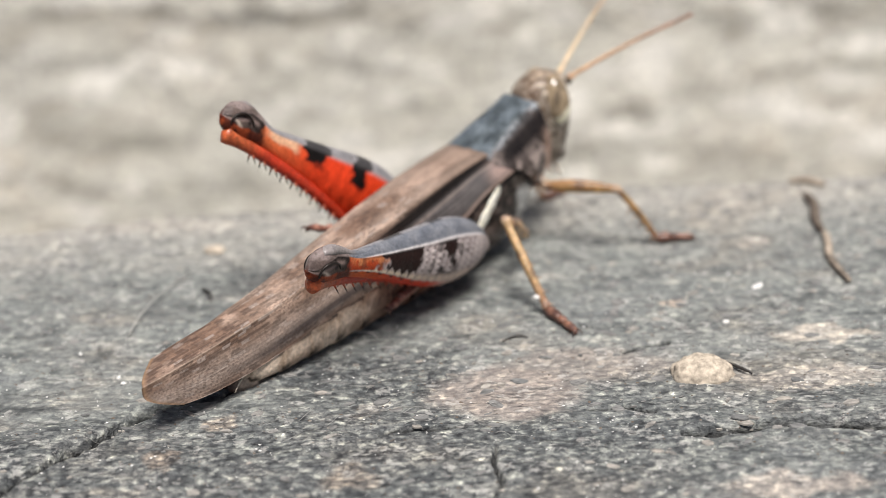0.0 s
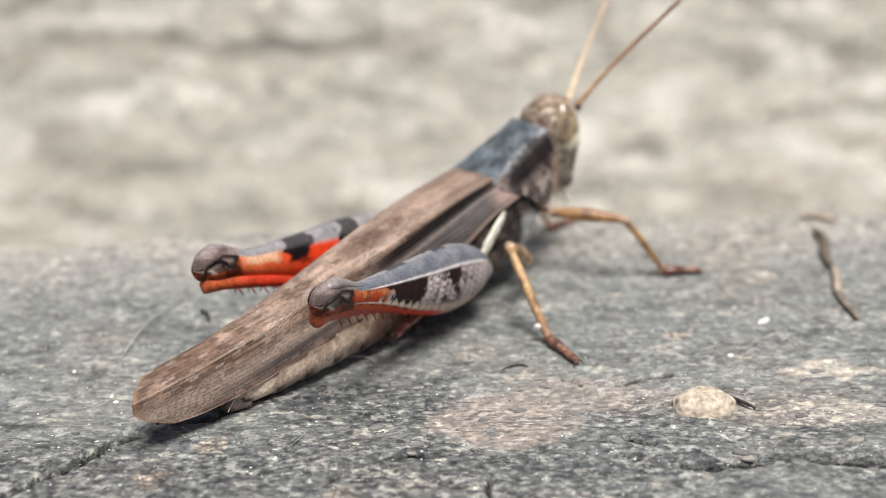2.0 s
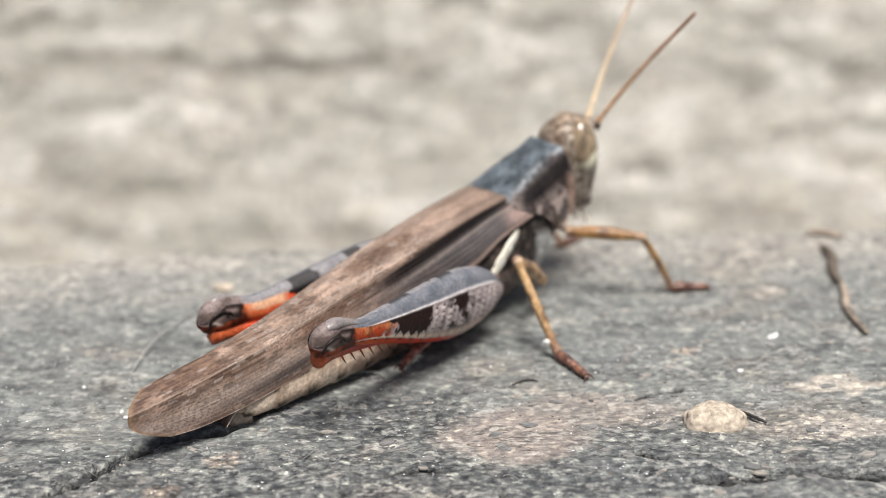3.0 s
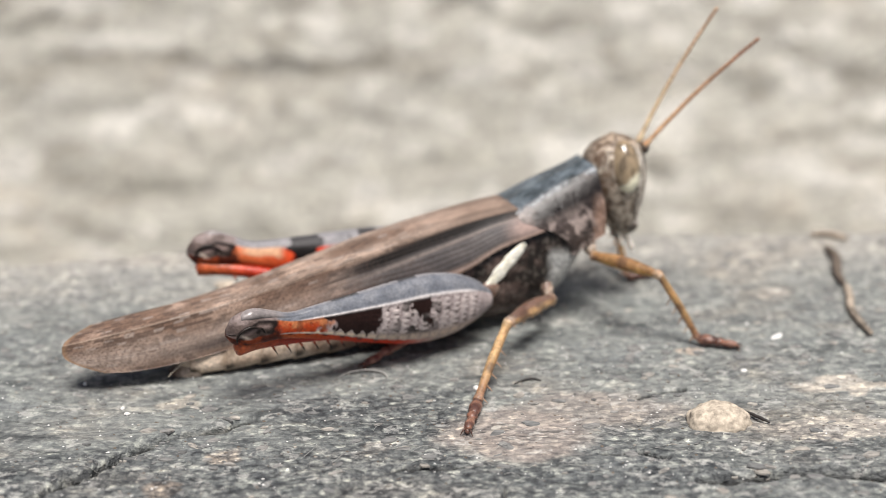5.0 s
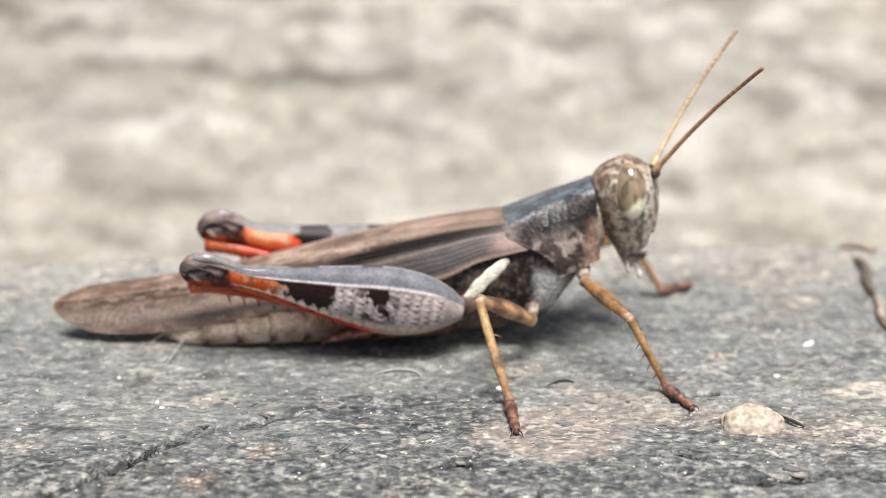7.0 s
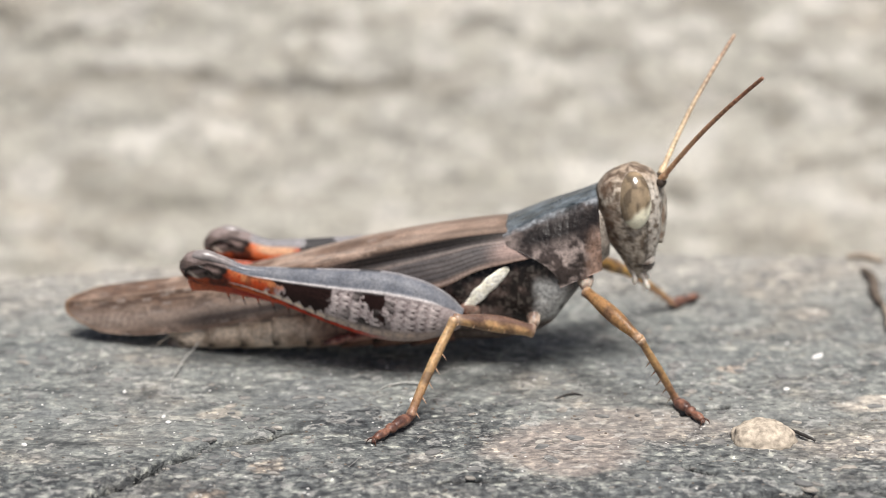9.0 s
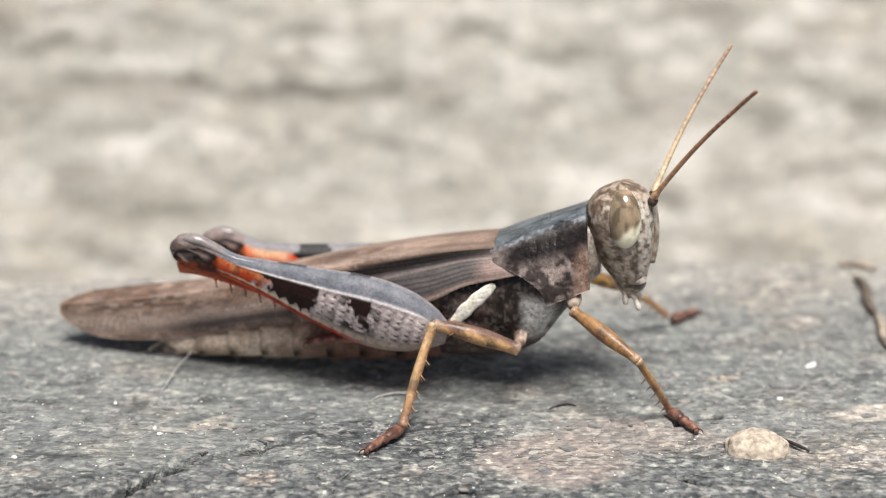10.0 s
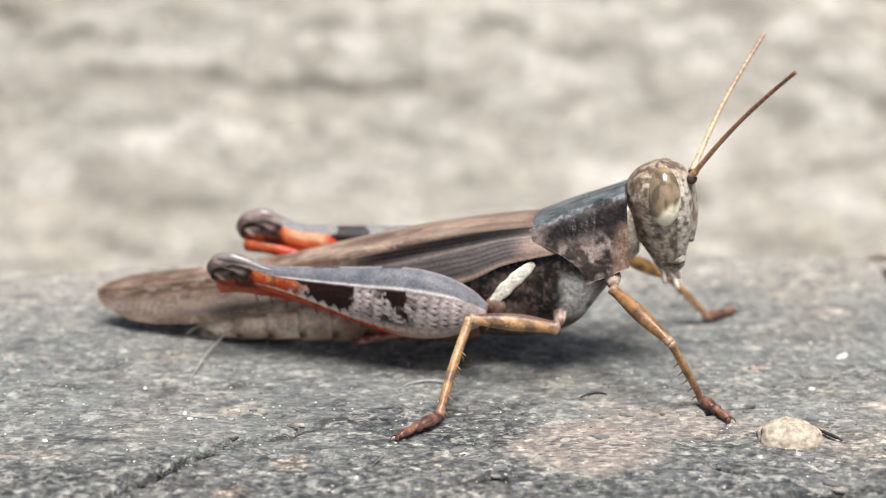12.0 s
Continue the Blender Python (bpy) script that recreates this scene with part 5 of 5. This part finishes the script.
# ---- what moves ----
BODY_ROWS = [
    (0.0, (3.69, -8.22, -0.06, 47.75, -2.72, 0.91)),
    (0.5, (3.72, -8.27, 0.00, 47.60, -2.49, 0.84)),
    (1.0, (3.64, -8.45, 0.06, 47.93, -2.85, 0.99)),
    (1.5, (3.63, -8.45, 0.14, 47.96, -2.75, 1.26)),
    (2.0, (3.71, -8.25, 0.08, 47.59, -2.59, 1.24)),
    (2.5, (3.99, -8.60, 0.06, 45.48, -2.31, 1.29)),
    (3.0, (4.09, -8.90, 0.19, 43.98, -2.06, 1.00)),
    (4.8, (5.26, -11.05, 0.10, 20.62, -1.76, -1.71)),
    (5.0, (5.28, -10.84, -0.03, 19.41, -2.29, -1.92)),
    (5.5, (5.39, -11.93, -0.18, 14.96, -3.32, -0.98)),
    (6.0, (4.90, -12.31, 0.19, 8.93, -2.52, -1.46)),
    (6.5, (3.41, -13.21, 0.19, 1.10, -0.89, -0.69)),
    (7.0, (3.26, -13.55, 0.34, -0.26, -0.46, -0.64)),
    (9.0, (3.14, -14.69, 1.03, -6.55, 0.96, -0.39)),
    (9.5, (3.22, -15.16, 0.35, -9.34, -0.79, 0.53)),
    (10.0, (2.95, -15.95, 1.18, -11.28, 1.04, 0.28)),
    (10.5, (2.92, -15.75, 1.24, -11.44, 1.58, 0.34)),
    (11.0, (2.89, -15.41, 1.13, -10.95, 1.56, 0.21)),
    (11.5, (2.92, -16.04, 1.41, -11.83, 1.74, -0.23)),
    (12.0, (3.40, -15.39, 1.35, -10.87, 1.66, -0.96)),
]
RIGHT_THIGH = [(0, 14.2), (0.2, 14.8), (0.5, 13.6), (1, 14.4), (1.3, 12.6), (1.5, 8.9), (1.6, 15.8), (1.7, 19), (1.8, 9.7), (1.9, 9.2), (2, 12.1), (2.1, 8.6), (2.2, 6.6), (2.3, 7.4), (2.5, 13.1), (2.7, 8.6), (3, 7.5), (5, 3.1), (5.2, 8.7), (5.4, 11.6), (5.5, 15), (5.6, 20.7), (5.7, 24.7), (5.8, 21.2), (6, 12.4), (6.1, 9.6), (6.2, 7.9), (6.3, 8.8), (6.4, 11.6), (6.5, 18), (6.6, 14.3), (6.8, 9.8), (7, 9.4), (7.2, 8.8), (8.8, 9), (9, 10.2), (9.5, 10.9), (9.7, 10), (9.9, 12.5), (10, 16.3), (10.2, 7), (10.3, 5.6), (10.5, 5.7), (10.7, 4.6), (11, 4.9), (11.4, 5.7), (11.9, 5.2), (12, 6.6)]
LEFT_THIGH = [(0, 37), (0.2, 34), (0.3, 28.5), (0.5, 11), (0.9, 10.6), (1, 6.9), (1.1, 3.5), (1.3, 22.4), (1.4, 5.5), (1.5, 7.3), (1.6, 14), (1.7, 1.4), (1.8, 3), (1.9, 12.5), (2, 8.7), (2.2, -0.9), (2.4, 0), (2.5, 10.7), (2.6, 21.9), (2.7, 17), (2.8, 3.5), (3, 0.3), (4.8, 7.8), (5, 6.5), (5.5, 6.4), (6, 5.6), (6.4, 10.2), (6.5, 16.8), (6.6, 21.5), (6.7, 21.4), (6.8, 12.8), (6.9, 8.4), (7, 10.2), (9, 7.3), (9.5, 9.3), (9.6, 13.8), (9.8, 6.3), (10, 8.8), (10.2, 21.7), (10.3, 22.4), (10.5, 6.7), (10.6, 6.8), (10.7, 15.6), (10.9, 25), (11, 21.8), (11.2, 8.9), (11.4, 7.3), (12, 9.5)]
HEAD_TURN = [(0, -17.0), (3.0, -17.0), (4.8, -7.0), (5.5, -5.0), (6.5, 0.0), (12, 0.0)]  # seconds, degrees to its left
FEET = {  # seconds, place on the timber, lift above it
    ("middle", -1): [(0, 8.4, -19.2, 0), (4.3, 8.4, -19.2, 0), (4.65, 4.6, -22.4, 1.8), (4.8, 3.0, -23.6, 1.2), (4.95, 1.8, -24.8, 0), (6.1, 1.9, -24.9, 0), (6.4, 2.5, -24.9, 0), (7.05, 2.5, -24.9, 0), (7.25, 1.6, -25.0, 1.0), (7.6, -2.0, -25.2, 2.0), (7.95, -5.0, -24.5, 0), (12, -5.0, -24.4, 0)],
    ("front", -1): [(0, 16.7, -7.9, 0), (3.5, 16.7, -8.1, 0), (3.9, 17.2, -12.0, 1.6), (4.3, 16.8, -16.1, 0), (6.2, 16.8, -15.9, 0), (6.35, 14.5, -19.0, 1.5), (6.5, 11.1, -22.2, 0), (6.9, 11.6, -22.4, 0), (12, 11.65, -22.3, 0)],
    ("front", 1): [(0, 10.0, 0.4, 0), (3.4, 10.0, 0.4, 0), (3.9, 12.0, -2.5, 1.5), (4.4, 14.0, -5.9, 0), (6.1, 14.0, -5.9, 0), (6.4, 13.8, -6.7, 0), (9.2, 13.8, -6.6, 0), (9.8, 14.0, -7.4, 0), (12, 14.4, -8.6, 0)],
    ("middle", 1): [(0, -0.6, -6.6, 0), (3.4, -0.6, -6.6, 0), (4.0, 1.0, -6.0, 1.2), (4.6, 2.4, -6.4, 0), (6.2, 2.4, -6.4, 0), (6.7, 0.5, -7.4, 0), (7.4, 0.5, -7.6, 0), (8.2, -1.2, -9.2, 0), (12, -1.2, -9.4, 0)],
}
SPREAD = {-1: [(0, 0.02), (4.8, 0.14), (5.7, 0.14), (6.2, 0.03), (12, -0.02)], 1: [(0, 0.04), (5.0, 0.10), (5.5, 0.10), (6.5, -0.07), (12, -0.10)]}
KNEES = {  # seconds, where the knee is held, and the way the foot points
    ("front", -1): [(0, 3.1, -2.95, 5.0, 1.0, 0.05), (3.5, 3.1, -2.95, 5.0, 1.0, 0.05), (4.3, 3.1, -2.95, 5.0, 1.0, -0.35), (6.2, 3.1, -2.95, 5.0, 1.0, -0.4), (6.5, 3.1, -3.1, 4.8, 0.5, -0.9), (12, 3.1, -3.1, 4.8, 0.5, -0.86)],
    ("middle", -1): [(0, -3.6, -5.2, 3.9, 0.9, -1.7), (4.3, -3.6, -5.2, 3.8, 0.9, -1.6), (5, -3.6, -5.4, 3.1, -0.6, -2.8), (5.5, -3.8, -5.0, 3.6, -0.7, -2.8), (6, -3.6, -5.4, 3.1, -0.5, -2.6), (7, -2.7, -6.4, 4.0, 0.2, -2.4), (8, -3.4, -5.6, 3.0, -2.0, -2.4), (9, -3.4, -5.3, 2.6, -2.1, -2.6), (10.5, -3.8, -4.1, 2.8, -2.2, -2.8), (12, -3.8, -4.4, 2.2, -2.0, -1.9)],
}
FEELERS = {  # seconds, the way they point
    -1: [(0, 6.86, -4.18, 3.35), (2.5, 2.48, -4.61, 6.95), (5, 6.08, -1.27, 6.09), (5.5, 5.81, -1.48, 6.58), (6, 6.03, -1.88, 5.98), (6.5, 4.73, -3.41, 6.45), (7, 4.6, -3.34, 6.59), (9, 4.52, -3.63, 6.49), (9.5, 4.62, -2.88, 6.78), (10.5, 4.91, -3.03, 6.51), (11, 4.79, -3.18, 6.53), (11.5, 4.88, -3.13, 6.49), (12, 4.7, -3.52, 6.42)],
    1: [(0, 7.29, 0.68, 4.7), (2.5, 6.09, 1.88, 5.92), (5, 4.16, -0.69, 7.74), (5.5, 4.42, 0.96, 7.43), (6, 5.45, -0.01, 6.78), (6.5, 4.5, 1.6, 7.25), (7, 4.49, 2.66, 6.96), (9, 3.75, 4.5, 6.43), (9.5, 3.45, 3.78, 7.04), (10.5, 3.5, 4.66, 6.46), (11, 3.41, 4.85, 6.37), (11.5, 3.39, 4.7, 6.49), (12, 3.33, 5.23, 6.1)],
}


def gliding(rows, t):
    """The values between rows, without swinging past them."""
    ts = [r[0] for r in rows]
    i = min(max(int(np.searchsorted(ts, t, side="right")) - 1, 0), len(rows) - 2)

    def slope(k):
        if k <= 0 or k >= len(rows) - 1:
            return np.zeros(len(rows[0]) - 1)
        a = (np.array(rows[k][1:]) - np.array(rows[k - 1][1:])) / (ts[k] - ts[k - 1])
        b = (np.array(rows[k + 1][1:]) - np.array(rows[k][1:])) / (ts[k + 1] - ts[k])
        return np.where(a * b > 0, 2 * a * b / np.where(a + b == 0, 1, a + b), 0)

    h = ts[i + 1] - ts[i]
    u = min(max((t - ts[i]) / h, 0), 1)
    p, q, m, n = np.array(rows[i][1:], float), np.array(rows[i + 1][1:], float), slope(i), slope(i + 1)
    return (2 * u**3 - 3 * u**2 + 1) * p + (u**3 - 2 * u**2 + u) * h * m + (3 * u**2 - 2 * u**3) * q + (u**3 - u**2) * h * n


def body_at(t):
    x, y, z, yaw, pitch, roll = gliding([(s, *v) for s, v in BODY_ROWS], t)
    return Matrix.Translation(Vector((x, y, z)) * MM) @ pose(0, 0, 0, 0, 0, yaw) @ pose(0, 0, 0, 0, -pitch, 0) @ pose(0, 0, 0, roll, 0, 0)


def along(origin, way, up):
    """The pose of a bone that starts at origin (millimetres) and runs along way."""
    x = Vector(way).normalized()
    y = Vector(up).cross(x).normalized()
    z = x.cross(y)
    m = Matrix((x, y, z)).transposed().to_4x4()
    m.translation = Vector(origin) * MM
    return m


def leg_at(t, kind_of, side):
    """Thigh, shin and foot in the body's space, with the foot held on the timber."""
    hip, la, lb, lc, pole, *_ = LEGS[kind_of]
    inside = body_at(t).inverted()
    fx, fy, lift = gliding(FEET[kind_of, side], t)
    toe = Vector((fx, fy, ground_z(fx, fy) + lift))
    hip = Vector((hip[0], hip[1] * side, hip[2])) * SIZE
    hip_world = (body_at(t) @ (hip * MM)) / MM
    flat = Vector((toe.x - hip_world.x, toe.y - hip_world.y, 0))
    held = gliding(KNEES[kind_of, side], t) if (kind_of, side) in KNEES else None
    if held is not None:
        flat = Vector((held[3], held[4], 0))
    elif kind_of == "middle":
        flat = flat.normalized() + (inside.inverted().to_3x3() @ Vector((-0.5, 0, 0)))
    flat.normalize()
    ankle = toe - flat * lc * 0.97 + Vector((0, 0, 0.12))
    foot_up = inside.to_3x3() @ Vector((0, 0, 1))
    a = (inside @ ((ankle + Vector((0, 0, 0.30))) * MM)) / MM
    f = along((inside @ (ankle * MM)) / MM, inside.to_3x3() @ (toe - ankle), foot_up)
    d = a - hip
    reach = min(d.length, (la + lb) * 0.995)
    e = d.normalized()
    a = hip + e * d.length
    k = (la * la - lb * lb + reach * reach) / (2 * reach)
    h = math.sqrt(max(la * la - k * k, 0.0))
    pole = Vector((pole[0], pole[1] * side, pole[2])) if held is None else Vector(held[:3]) - hip
    out = (pole - e * pole.dot(e)).normalized()
    knee = hip + e * k + out * h
    return along(hip, knee - hip, out), along(knee, a - knee, out), f


NECK = Vector((4.0, 0.0, 7.6)) * MM


def neck_at(t):
    """The head's turn about the neck, in the body's space."""
    return Matrix.Translation(NECK) @ pose(0, 0, 0, 0, 0, float(gliding(HEAD_TURN, t)[0])) @ Matrix.Translation(-NECK)


def motions():
    times = [round(0.1 * k, 1) for k in range(121)]
    walk(grasshopper, [(t, body_at(t)) for t in times])
    for side, rows in ((-1, RIGHT_THIGH), (1, LEFT_THIGH)):
        hip = Vector((-3.4, side * 3.0, 2.5)) * SIZE
        moved = []
        for t in times:
            lift = radians(float(gliding(rows, t)[0]))
            spread = float(gliding(SPREAD[side], t)[0]) + 0.16 * math.sin(lift)
            way = Vector((-math.cos(lift), side * spread, math.sin(lift)))
            moved.append((t, along(hip, way, (0, side * 0.12, 1))))
        walk(hind[side], moved)
    seat = head.matrix_basis.translation.copy()
    walk(head, [(t, neck_at(t) @ Matrix.Translation(seat)) for t in times])
    for side in (-1, 1):
        walk(antenna[side], [(t, along((neck_at(t) @ (ANTENNA_BASE[side] * MM)) / MM, gliding(FEELERS[side], t), (-1, 0, 1))) for t in times])
        for kind_of in LEGS:
            rows = [leg_at(t, kind_of, side) for t in times]
            for k in range(3):
                walk(walking[kind_of, side][k], [(t, r[k]) for t, r in zip(times, rows)])


motions()
